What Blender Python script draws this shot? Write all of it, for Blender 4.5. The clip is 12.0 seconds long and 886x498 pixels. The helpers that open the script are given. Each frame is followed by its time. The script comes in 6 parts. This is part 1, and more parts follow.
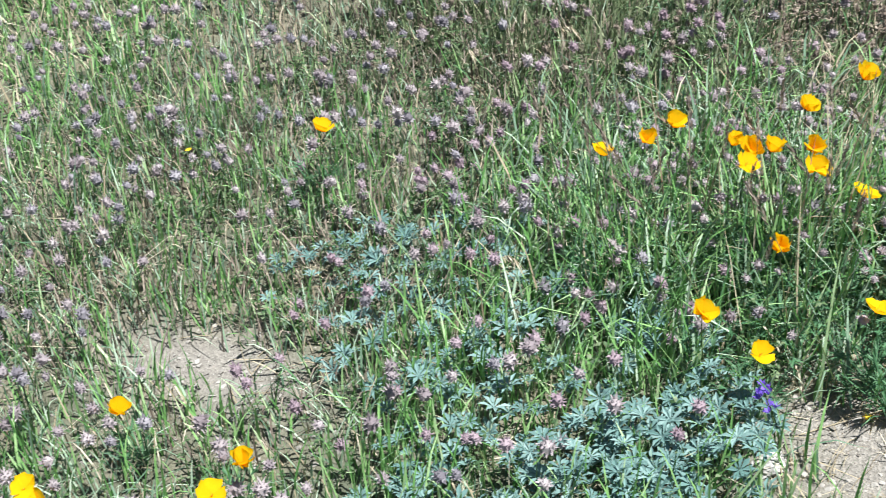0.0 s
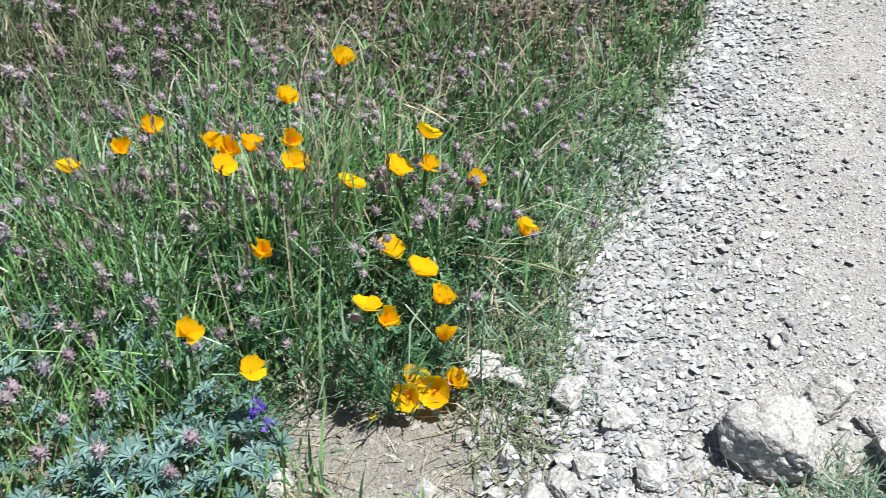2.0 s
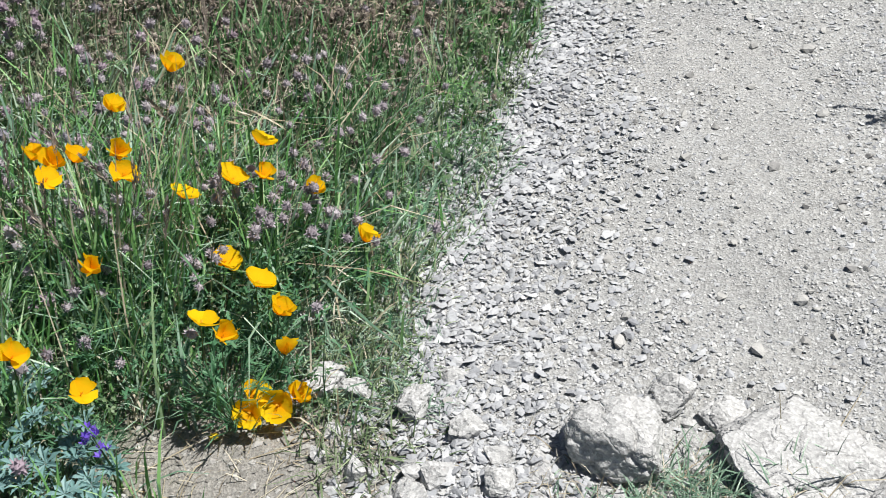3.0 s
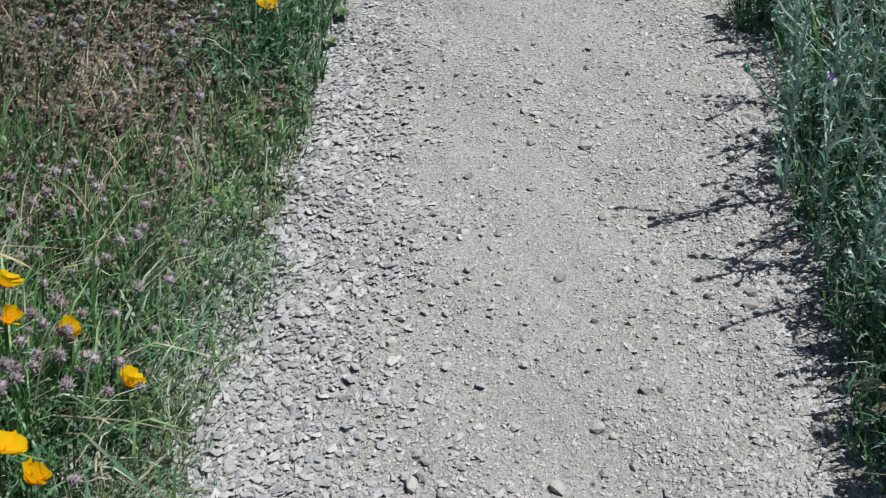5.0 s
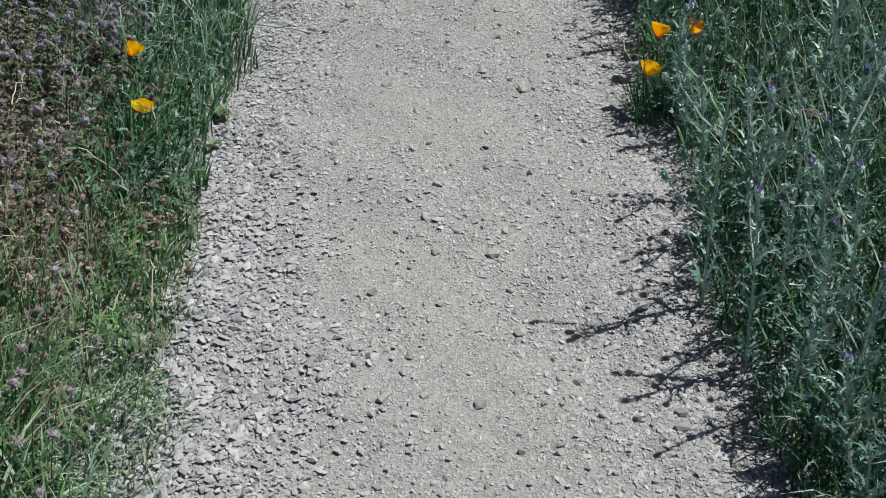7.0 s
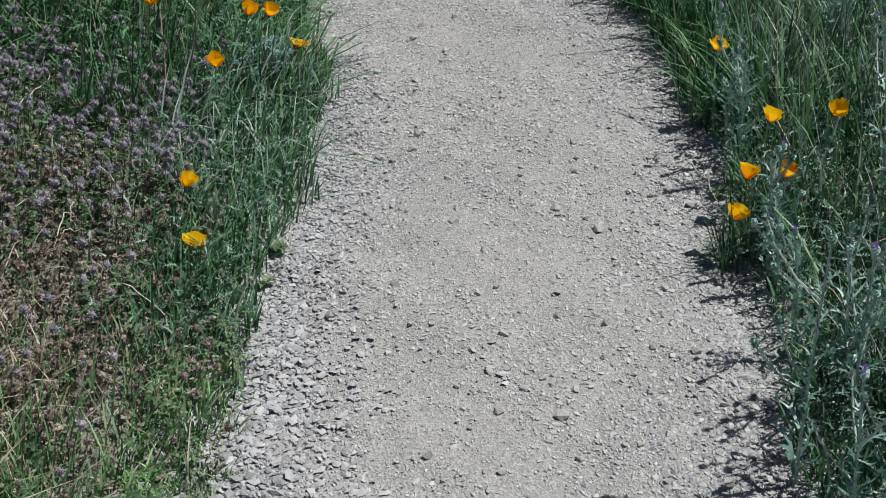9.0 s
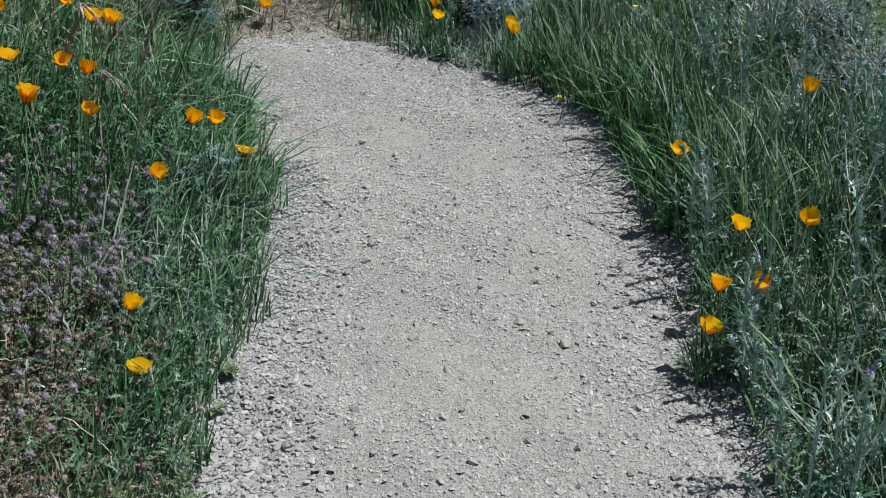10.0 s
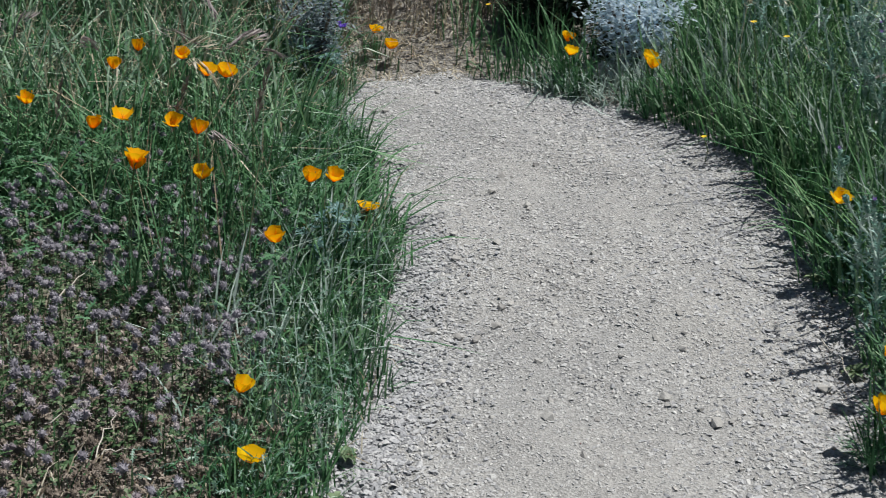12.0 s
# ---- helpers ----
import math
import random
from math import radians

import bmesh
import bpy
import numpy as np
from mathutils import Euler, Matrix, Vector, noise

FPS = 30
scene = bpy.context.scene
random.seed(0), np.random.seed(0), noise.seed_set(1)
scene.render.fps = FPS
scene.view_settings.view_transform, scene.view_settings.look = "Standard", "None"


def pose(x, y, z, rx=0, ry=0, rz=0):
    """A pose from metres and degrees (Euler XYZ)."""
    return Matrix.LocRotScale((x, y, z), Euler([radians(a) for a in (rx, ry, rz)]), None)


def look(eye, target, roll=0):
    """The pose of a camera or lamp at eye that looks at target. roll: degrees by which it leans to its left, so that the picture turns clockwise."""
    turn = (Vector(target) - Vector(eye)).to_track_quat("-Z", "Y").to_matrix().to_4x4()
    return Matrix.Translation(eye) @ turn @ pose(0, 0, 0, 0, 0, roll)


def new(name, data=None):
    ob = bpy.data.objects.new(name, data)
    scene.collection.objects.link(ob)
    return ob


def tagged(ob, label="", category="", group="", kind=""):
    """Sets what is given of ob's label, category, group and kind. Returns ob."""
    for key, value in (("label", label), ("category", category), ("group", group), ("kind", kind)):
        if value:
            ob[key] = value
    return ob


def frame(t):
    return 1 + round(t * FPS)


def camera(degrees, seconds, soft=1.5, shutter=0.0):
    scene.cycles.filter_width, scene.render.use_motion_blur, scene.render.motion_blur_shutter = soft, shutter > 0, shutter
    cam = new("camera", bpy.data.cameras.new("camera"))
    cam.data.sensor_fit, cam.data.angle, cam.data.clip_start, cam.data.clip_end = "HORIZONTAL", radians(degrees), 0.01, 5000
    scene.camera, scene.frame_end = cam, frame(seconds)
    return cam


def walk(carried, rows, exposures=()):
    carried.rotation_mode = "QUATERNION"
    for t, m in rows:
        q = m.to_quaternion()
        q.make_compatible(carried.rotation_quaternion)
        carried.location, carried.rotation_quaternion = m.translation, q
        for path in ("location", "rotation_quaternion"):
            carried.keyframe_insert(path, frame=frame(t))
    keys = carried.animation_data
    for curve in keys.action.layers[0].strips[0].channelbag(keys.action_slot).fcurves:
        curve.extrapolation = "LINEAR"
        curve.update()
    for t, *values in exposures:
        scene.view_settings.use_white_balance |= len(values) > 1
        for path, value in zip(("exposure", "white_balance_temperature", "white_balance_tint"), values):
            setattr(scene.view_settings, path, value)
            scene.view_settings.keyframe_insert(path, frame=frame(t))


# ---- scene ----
cam = camera(38.0, 12.0, soft=0.7, shutter=0.18)
PATH = [
    (0, (-0.171, -0.917, 1.799), (-1.362, 0.298, 0.749), -18.5),
    (0.5, (-0.124, -0.825, 1.771), (-1.216, 0.445, 0.677), -18.5),
    (1, (-0.111, -0.747, 1.713), (-1.043, 0.607, 0.573), -17.0),
    (1.5, (-0.08, -0.683, 1.682), (-0.891, 0.719, 0.509), -16.1),
    (2, (-0.038, -0.637, 1.658), (-0.717, 0.808, 0.455), -14.8),
    (2.5, (-0.029, -0.606, 1.64), (-0.595, 0.866, 0.411), -13.1),
    (2.7, (-0.033, -0.602, 1.626), (-0.551, 0.887, 0.396), -12.4),
    (4.3, (0.009, -0.445, 1.634), (-0.305, 1.066, 0.362), -9.2),
    (4.5, (-0.006, -0.419, 1.639), (-0.278, 1.103, 0.37), -8.4),
    (5, (-0.062, -0.34, 1.666), (-0.174, 1.218, 0.417), -6.0),
    (5.5, (-0.122, -0.278, 1.685), (-0.107, 1.294, 0.449), -4.0),
    (6, (-0.153, -0.22, 1.69), (-0.067, 1.36, 0.467), -3.4),
    (6.5, (-0.158, -0.172, 1.683), (-0.023, 1.417, 0.476), -2.4),
    (6.7, (-0.155, -0.15, 1.681), (-0.027, 1.441, 0.476), -2.8),
    (8.3, (-0.129, 0.038, 1.646), (-0.077, 1.694, 0.525), -3.4),
    (8.5, (-0.122, 0.059, 1.642), (-0.086, 1.73, 0.543), -3.4),
    (9, (-0.106, 0.12, 1.627), (-0.1, 1.816, 0.567), -3.9),
    (9.5, (-0.12, 0.2, 1.627), (-0.072, 1.919, 0.606), -3.3),
    (10, (-0.153, 0.283, 1.629), (-0.037, 2.036, 0.674), -3.2),
    (10.5, (-0.178, 0.334, 1.628), (-0.033, 2.096, 0.694), -3.4),
    (11, (-0.185, 0.393, 1.623), (-0.023, 2.158, 0.696), -3.3),
    (11.5, (-0.161, 0.469, 1.617), (-0.1, 2.236, 0.682), -5.2),
    (12, (-0.106, 0.556, 1.604), (-0.21, 2.333, 0.693), -7.7),
]
EXPOSURES = [(0.0, 0.96), (1.0, 0.89), (2.0, 0.64), (2.7, 0.52), (4.3, 0.3), (5.0, 0.05), (6.5, -0.05), (9.0, -0.02), (10.5, 0.02), (12.0, 0.05)]
walk(cam, [(t, look(eye, target, roll)) for t, eye, target, roll in PATH], EXPOSURES)

# ---- daylight: clear sky, high sun from the downhill side and a little ahead ----
SUN_AZIMUTH, SUN_HEIGHT = radians(77), radians(60)
world = bpy.data.worlds.new("clear_sky")
scene.world = world
world.use_nodes = True
sky = world.node_tree.nodes.new("ShaderNodeTexSky")
sky.sky_type, sky.sun_disc = "NISHITA", False
sky.sun_elevation, sky.sun_rotation = SUN_HEIGHT, SUN_AZIMUTH
background = world.node_tree.nodes["Background"]
background.inputs["Strength"].default_value = 0.037
world.node_tree.links.new(sky.outputs["Color"], background.inputs["Color"])
sun_data = bpy.data.lights.new("sun", "SUN")
sun_data.energy, sun_data.angle, sun_data.color = 5.25, radians(0.55), (1.0, 0.975, 0.935)
sun = new("sun", sun_data)
to_sun = Vector((math.sin(SUN_AZIMUTH) * math.cos(SUN_HEIGHT), math.cos(SUN_AZIMUTH) * math.cos(SUN_HEIGHT), math.sin(SUN_HEIGHT)))
sun.matrix_world = look(to_sun * 30, (0, 0, 0))


# ---- materials ----
def material(name, stops, source="island", rough=0.6, sheer=0.0, scale=60.0, bump=0.3, blend=0.35, gloss=0.3):
    """A surface whose colour runs through stops, by piece and by a fine and a coarse noise; sheer: light that passes through."""
    mat = bpy.data.materials.new(name)
    mat.use_nodes = True
    nodes, links = mat.node_tree.nodes, mat.node_tree.links
    nodes.clear()
    out = nodes.new("ShaderNodeOutputMaterial")
    body = nodes.new("ShaderNodeBsdfPrincipled")
    body.inputs["Roughness"].default_value = rough
    body.inputs["Specular IOR Level"].default_value = gloss
    ramp = nodes.new("ShaderNodeValToRGB")
    while len(ramp.color_ramp.elements) < len(stops):
        ramp.color_ramp.elements.new(0.5)
    for i, (e, c) in enumerate(zip(ramp.color_ramp.elements, stops)):
        e.position = i / max(1, len(stops) - 1)
        e.color = (*c, 1)
    place = nodes.new("ShaderNodeNewGeometry")
    grain = nodes.new("ShaderNodeTexNoise")
    grain.inputs["Scale"].default_value, grain.inputs["Detail"].default_value = scale, 6
    links.new(place.outputs["Position"], grain.inputs["Vector"])
    if source == "noise":
        coarse = nodes.new("ShaderNodeTexNoise")
        coarse.inputs["Scale"].default_value, coarse.inputs["Detail"].default_value = scale / 14, 5
        links.new(place.outputs["Position"], coarse.inputs["Vector"])
        first = coarse.outputs["Fac"]
    elif source == "object":
        first = nodes.new("ShaderNodeObjectInfo").outputs["Random"]
    else:
        first = place.outputs["Random Per Island"]
    both = nodes.new("ShaderNodeMix")
    both.data_type = "FLOAT"
    both.inputs["Factor"].default_value = blend
    links.new(first, both.inputs["A"])
    links.new(grain.outputs["Fac"], both.inputs["B"])
    links.new(both.outputs["Result"], ramp.inputs["Fac"])
    links.new(ramp.outputs["Color"], body.inputs["Base Color"])
    if bump:
        relief = nodes.new("ShaderNodeBump")
        relief.inputs["Strength"].default_value, relief.inputs["Distance"].default_value = bump, 0.004
        links.new(grain.outputs["Fac"], relief.inputs["Height"])
        links.new(relief.outputs["Normal"], body.inputs["Normal"])
    if sheer:
        passing = nodes.new("ShaderNodeBsdfTranslucent")
        links.new(ramp.outputs["Color"], passing.inputs["Color"])
        mixed = nodes.new("ShaderNodeMixShader")
        mixed.inputs["Fac"].default_value = sheer
        links.new(body.outputs["BSDF"], mixed.inputs[1])
        links.new(passing.outputs["BSDF"], mixed.inputs[2])
        links.new(mixed.outputs["Shader"], out.inputs["Surface"])
    else:
        links.new(body.outputs["BSDF"], out.inputs["Surface"])
    return mat


M = {}
def grit(name, stops, relief=1.0):
    """Trodden earth with fine grit: patches, grains and small flakes."""
    mat = material(name, stops, "noise", 0.95, scale=26, bump=0, blend=0.35, gloss=0.1)
    nodes, links = mat.node_tree.nodes, mat.node_tree.links
    body = [n for n in nodes if n.type == "BSDF_PRINCIPLED"][0]
    ramp = [n for n in nodes if n.type == "VALTORGB"][0]
    place = nodes.new("ShaderNodeNewGeometry")
    flakes = nodes.new("ShaderNodeTexVoronoi")
    flakes.inputs["Scale"].default_value = 210
    fine = nodes.new("ShaderNodeTexNoise")
    fine.inputs["Scale"].default_value, fine.inputs["Detail"].default_value = 420, 4
    for n in (flakes, fine):
        links.new(place.outputs["Position"], n.inputs["Vector"])
    grains = nodes.new("ShaderNodeTexVoronoi")
    grains.inputs["Scale"].default_value = 95
    links.new(place.outputs["Position"], grains.inputs["Vector"])
    bright = nodes.new("ShaderNodeMapRange")
    links.new(flakes.outputs["Color"], bright.inputs["Value"])
    bright.inputs["To Min"].default_value, bright.inputs["To Max"].default_value = 0.66, 1.26
    shade = nodes.new("ShaderNodeMix")
    shade.data_type, shade.blend_type = "RGBA", "MULTIPLY"
    shade.inputs["Factor"].default_value = 1.0
    links.new(ramp.outputs["Color"], shade.inputs["A"])
    links.new(bright.outputs["Result"], shade.inputs["B"])
    links.new(shade.outputs["Result"], body.inputs["Base Color"])
    total = nodes.new("ShaderNodeMath")
    total.operation = "ADD"
    links.new(flakes.outputs["Distance"], total.inputs[0])
    links.new(fine.outputs["Fac"], total.inputs[1])
    tilt = nodes.new("ShaderNodeSeparateColor")
    links.new(grains.outputs["Color"], tilt.inputs["Color"])
    heights = nodes.new("ShaderNodeMath")
    heights.operation = "MULTIPLY_ADD"
    links.new(tilt.outputs["Red"], heights.inputs[0])
    heights.inputs[1].default_value = 0.35
    links.new(total.outputs["Value"], heights.inputs[2])
    bump = nodes.new("ShaderNodeBump")
    bump.inputs["Strength"].default_value, bump.inputs["Distance"].default_value = relief * 0.8, 0.0026
    links.new(heights.outputs["Value"], bump.inputs["Height"])
    links.new(bump.outputs["Normal"], body.inputs["Normal"])
    return mat


M["soil"] = grit("dry_soil", [(0.14, 0.132, 0.118), (0.25, 0.24, 0.22), (0.36, 0.35, 0.328)])
M["trail"] = grit("trodden_grit", [(0.215, 0.219, 0.221), (0.295, 0.298, 0.296), (0.355, 0.351, 0.337), (0.41, 0.391, 0.354)])
M["gravel"] = material("gravel", [(0.16, 0.164, 0.17), (0.335, 0.34, 0.344), (0.42, 0.424, 0.425), (0.46, 0.459, 0.45), (0.57, 0.575, 0.57)], "island", 0.85, scale=160, bump=0.5, blend=0.3, gloss=0.2)
M["clod"] = material("dry_clod", [(0.12, 0.115, 0.105), (0.23, 0.222, 0.205), (0.31, 0.302, 0.285), (0.39, 0.382, 0.365)], "island", 0.95, scale=160, bump=0.6, blend=0.3, gloss=0.1)
M["bank_gravel"] = material("coarse_gravel", [(0.15, 0.155, 0.165), (0.285, 0.292, 0.306), (0.36, 0.368, 0.382), (0.42, 0.425, 0.43), (0.52, 0.526, 0.535)], "island", 0.85, scale=160, bump=0.5, blend=0.3, gloss=0.2)
M["stone"] = material("loose_stone", [(0.14, 0.14, 0.14), (0.29, 0.285, 0.275), (0.37, 0.365, 0.35), (0.43, 0.425, 0.41)], "object", 0.85, scale=120, bump=0.6, blend=0.35, gloss=0.2)
M["rock"] = grit("weathered_rock", [(0.24, 0.24, 0.237), (0.37, 0.37, 0.366), (0.45, 0.448, 0.442), (0.53, 0.528, 0.52)], 0.55)


def cracked(mat, scale, depth):
    """Adds broken, layered relief to a stone's surface."""
    nodes, links = mat.node_tree.nodes, mat.node_tree.links
    bump = [n for n in nodes if n.type == "BUMP"][0]
    body = [n for n in nodes if n.type == "BSDF_PRINCIPLED"][0]
    place = nodes.new("ShaderNodeNewGeometry")
    cells = nodes.new("ShaderNodeTexVoronoi")
    cells.feature = "DISTANCE_TO_EDGE"
    cells.inputs["Scale"].default_value = scale
    rough = nodes.new("ShaderNodeTexNoise")
    rough.inputs["Scale"].default_value, rough.inputs["Detail"].default_value = scale * 1.4, 8
    bend = nodes.new("ShaderNodeVectorMath")
    bend.operation = "MULTIPLY_ADD"
    links.new(place.outputs["Position"], rough.inputs["Vector"])
    links.new(rough.outputs["Color"], bend.inputs[0])
    bend.inputs[1].default_value = (0.03, 0.03, 0.03)
    links.new(place.outputs["Position"], bend.inputs[2])
    links.new(bend.outputs["Vector"], cells.inputs["Vector"])
    edge = nodes.new("ShaderNodeMapRange")
    edge.inputs["From Max"].default_value = 0.06
    links.new(cells.outputs["Distance"], edge.inputs["Value"])
    total = nodes.new("ShaderNodeMath")
    total.operation = "MULTIPLY_ADD"
    links.new(rough.outputs["Fac"], total.inputs[0])
    total.inputs[1].default_value = 2.2
    links.new(edge.outputs["Result"], total.inputs[2])
    coarse = nodes.new("ShaderNodeBump")
    coarse.inputs["Strength"].default_value, coarse.inputs["Distance"].default_value = 0.45, depth
    links.new(total.outputs["Value"], coarse.inputs["Height"])
    links.new(coarse.outputs["Normal"], bump.inputs["Normal"])
    links.new(bump.outputs["Normal"], body.inputs["Normal"])


cracked(M["rock"], 22, 0.006)
M["grass"] = material("fresh_grass", [(0.028, 0.092, 0.03), (0.055, 0.16, 0.055), (0.099, 0.228, 0.086), (0.179, 0.325, 0.15), (0.405, 0.51, 0.34)], "island", 0.55, 0.2, 30, 0, 0.15, 0.3)
M["spring_grass"] = material("spring_grass", [(0.061, 0.174, 0.048), (0.115, 0.286, 0.084), (0.186, 0.392, 0.129), (0.306, 0.526, 0.218), (0.53, 0.683, 0.437)], "island", 0.55, 0.32, 30, 0, 0.15, 0.3)
M["deep_grass"] = material("dark_grass", [(0.018, 0.066, 0.024), (0.036, 0.12, 0.048), (0.063, 0.172, 0.068), (0.108, 0.235, 0.108), (0.234, 0.36, 0.22)], "island", 0.55, 0.16, 30, 0, 0.15, 0.3)
M["grey_grass"] = material("grey_green_grass", [(0.052, 0.11, 0.065), (0.115, 0.205, 0.138), (0.235, 0.351, 0.248), (0.5, 0.616, 0.497)], "island", 0.55, 0.16, 30, 0, 0.15, 0.3)
M["olive"] = material("olive_grass", [(0.058, 0.098, 0.042), (0.112, 0.165, 0.08), (0.194, 0.258, 0.14), (0.388, 0.443, 0.29)], "island", 0.55, 0.2, 30, 0, 0.15, 0.3)
M["straw"] = material("dry_straw", [(0.19, 0.15, 0.10), (0.33, 0.285, 0.20), (0.47, 0.425, 0.32), (0.63, 0.595, 0.50)], "island", 0.6, 0.18, 30, 0, 0.2)
M["silver_grass"] = material("silvery_grass", [(0.114, 0.17, 0.144), (0.228, 0.304, 0.268), (0.361, 0.464, 0.417), (0.513, 0.618, 0.567)], "island", 0.55, 0.25, 30, 0, 0.15, 0.3)
M["awn"] = material("purplish_awns", [(0.13, 0.105, 0.11), (0.23, 0.195, 0.20), (0.38, 0.34, 0.34), (0.56, 0.52, 0.50)], "island", 0.5, 0.25, 30, 0, 0.2)
M["russet"] = material("dried_clover", [(0.085, 0.069, 0.058), (0.153, 0.127, 0.106), (0.254, 0.215, 0.179), (0.425, 0.376, 0.324)], "island", 0.7, 0.12, 40, 0, 0.2)
M["clover"] = material("clover_head", [(0.19, 0.163, 0.182), (0.305, 0.268, 0.295), (0.42, 0.38, 0.405), (0.58, 0.545, 0.565)], "island", 0.7, 0.3, 50, 0, 0.3)
M["clover_pink"] = material("pink_clover_head", [(0.28, 0.215, 0.262), (0.37, 0.295, 0.345), (0.47, 0.40, 0.45)], "object", 0.7, 0.3, 50, 0, 0.3)
M["clover_blue"] = material("mauve_clover_head", [(0.145, 0.136, 0.162), (0.24, 0.23, 0.268), (0.34, 0.33, 0.375), (0.49, 0.48, 0.52)], "island", 0.7, 0.3, 50, 0, 0.3)
M["clover_leaf"] = material("clover_leaf", [(0.022, 0.056, 0.024), (0.05, 0.112, 0.045), (0.11, 0.185, 0.085), (0.25, 0.32, 0.2)], "island", 0.55, 0.3, 40, 0, 0.2)
M["petal"] = material("poppy_petal", [(0.98, 0.55, 0.005), (0.98, 0.63, 0.008), (0.98, 0.70, 0.014)], "object", 0.75, 0.5, 70, 0.15, 0.3, 0.1)
M["petal_deep"] = material("deep_poppy_petal", [(0.98, 0.48, 0.004), (0.98, 0.55, 0.006), (0.98, 0.63, 0.01)], "object", 0.75, 0.5, 70, 0.15, 0.3, 0.1)
M["pistil"] = material("poppy_centre", [(0.75, 0.42, 0.03), (0.85, 0.55, 0.06)], "island", 0.7)
M["poppy_leaf"] = material("poppy_foliage", [(0.038, 0.119, 0.058), (0.076, 0.194, 0.095), (0.162, 0.313, 0.179)], "island", 0.55, 0.25, 40, 0, 0.2)
M["stem"] = material("green_stem", [(0.06, 0.11, 0.04), (0.10, 0.16, 0.06), (0.15, 0.17, 0.08)], "object", 0.55, 0.1, 60, 0.2)
M["lupine"] = material("silvery_lupine_leaf", [(0.08, 0.178, 0.168), (0.135, 0.252, 0.243), (0.192, 0.328, 0.32), (0.28, 0.412, 0.405)], "object", 0.5, 0.25, 80, 0.1, 0.4)
# thistle leaves: the darkest stops paint the thicket's inner shade into their colour
M["thistle"] = material("grey_thistle_leaf", [(0.013, 0.046, 0.027), (0.032, 0.092, 0.061), (0.086, 0.176, 0.132), (0.36, 0.49, 0.42)], "island", 0.4, 0.2, 60, 0.1, 0.25, 0.5)
M["thistle_pale"] = material("silvery_verge_leaf", [(0.031, 0.087, 0.056), (0.071, 0.151, 0.104), (0.139, 0.244, 0.183), (0.31, 0.453, 0.378)], "island", 0.4, 0.2, 60, 0.1, 0.25, 0.5)
M["thistle_part"] = material("thistle_leaf_blade", [(0.024, 0.076, 0.056), (0.076, 0.177, 0.142), (0.206, 0.368, 0.312), (0.598, 0.75, 0.75)], "object", 0.4, 0.2, 90, 0.1, 0.3, 0.5)
M["thistle_stem"] = material("woolly_thistle_stem", [(0.259, 0.358, 0.308), (0.41, 0.526, 0.467), (0.583, 0.694, 0.638)], "object", 0.7, 0.1, 90, 0.2, 0.5)
M["purple"] = material("thistle_flower", [(0.24, 0.12, 0.45), (0.36, 0.21, 0.62), (0.50, 0.34, 0.74)], "island", 0.6, 0.3, 60, 0)
M["violet"] = material("violet_petal", [(0.10, 0.06, 0.42), (0.16, 0.09, 0.55), (0.24, 0.15, 0.62)], "island", 0.55, 0.3, 60, 0)
M["yellow"] = material("yellow_petal", [(0.75, 0.50, 0.02), (0.85, 0.62, 0.04)], "object", 0.6, 0.3, 60, 0)
M["sage"] = material("silver_sagebrush", [(0.42, 0.53, 0.61), (0.55, 0.67, 0.76), (0.66, 0.78, 0.87)], "island", 0.6, 0.55, 40, 0, 0.3)
M["sage_grey"] = material("grey_sagebrush", [(0.12, 0.165, 0.19), (0.20, 0.26, 0.29), (0.32, 0.39, 0.425)], "island", 0.6, 0.3, 40, 0, 0.3)
M["shrub"] = material("dark_shrub_leaf", [(0.012, 0.02, 0.012), (0.022, 0.035, 0.02), (0.04, 0.055, 0.03)], "island", 0.5, 0.15, 40, 0, 0.3)
M["bark"] = material("grey_bark", [(0.08, 0.065, 0.05), (0.16, 0.135, 0.11)], "noise", 0.9, scale=80)
M["lawn"] = material("mown_lawn", [(0.025, 0.05, 0.014), (0.042, 0.078, 0.022), (0.065, 0.10, 0.032)], "noise", 0.9, scale=3, bump=0, gloss=0.1)
M["asphalt"] = material("asphalt", [(0.04, 0.04, 0.042), (0.06, 0.06, 0.062)], "noise", 0.9, scale=8, bump=0.2)
M["white"] = material("white_paint", [(0.68, 0.68, 0.66), (0.8, 0.8, 0.78)], "noise", 0.6, scale=20)
M["car_paint"] = material("dark_car_paint", [(0.008, 0.009, 0.012), (0.014, 0.015, 0.02)], "noise", 0.25, scale=2, bump=0, gloss=0.5)
M["rubber"] = material("tyre_rubber", [(0.012, 0.012, 0.012), (0.025, 0.025, 0.025)], "noise", 0.8, scale=30)
M["alloy"] = material("alloy_rim", [(0.35, 0.35, 0.36), (0.5, 0.5, 0.5)], "noise", 0.35, scale=20, bump=0)
M["dark_glass"] = material("dark_window", [(0.01, 0.012, 0.014), (0.02, 0.022, 0.025)], "noise", 0.08, scale=2, bump=0, gloss=0.5)


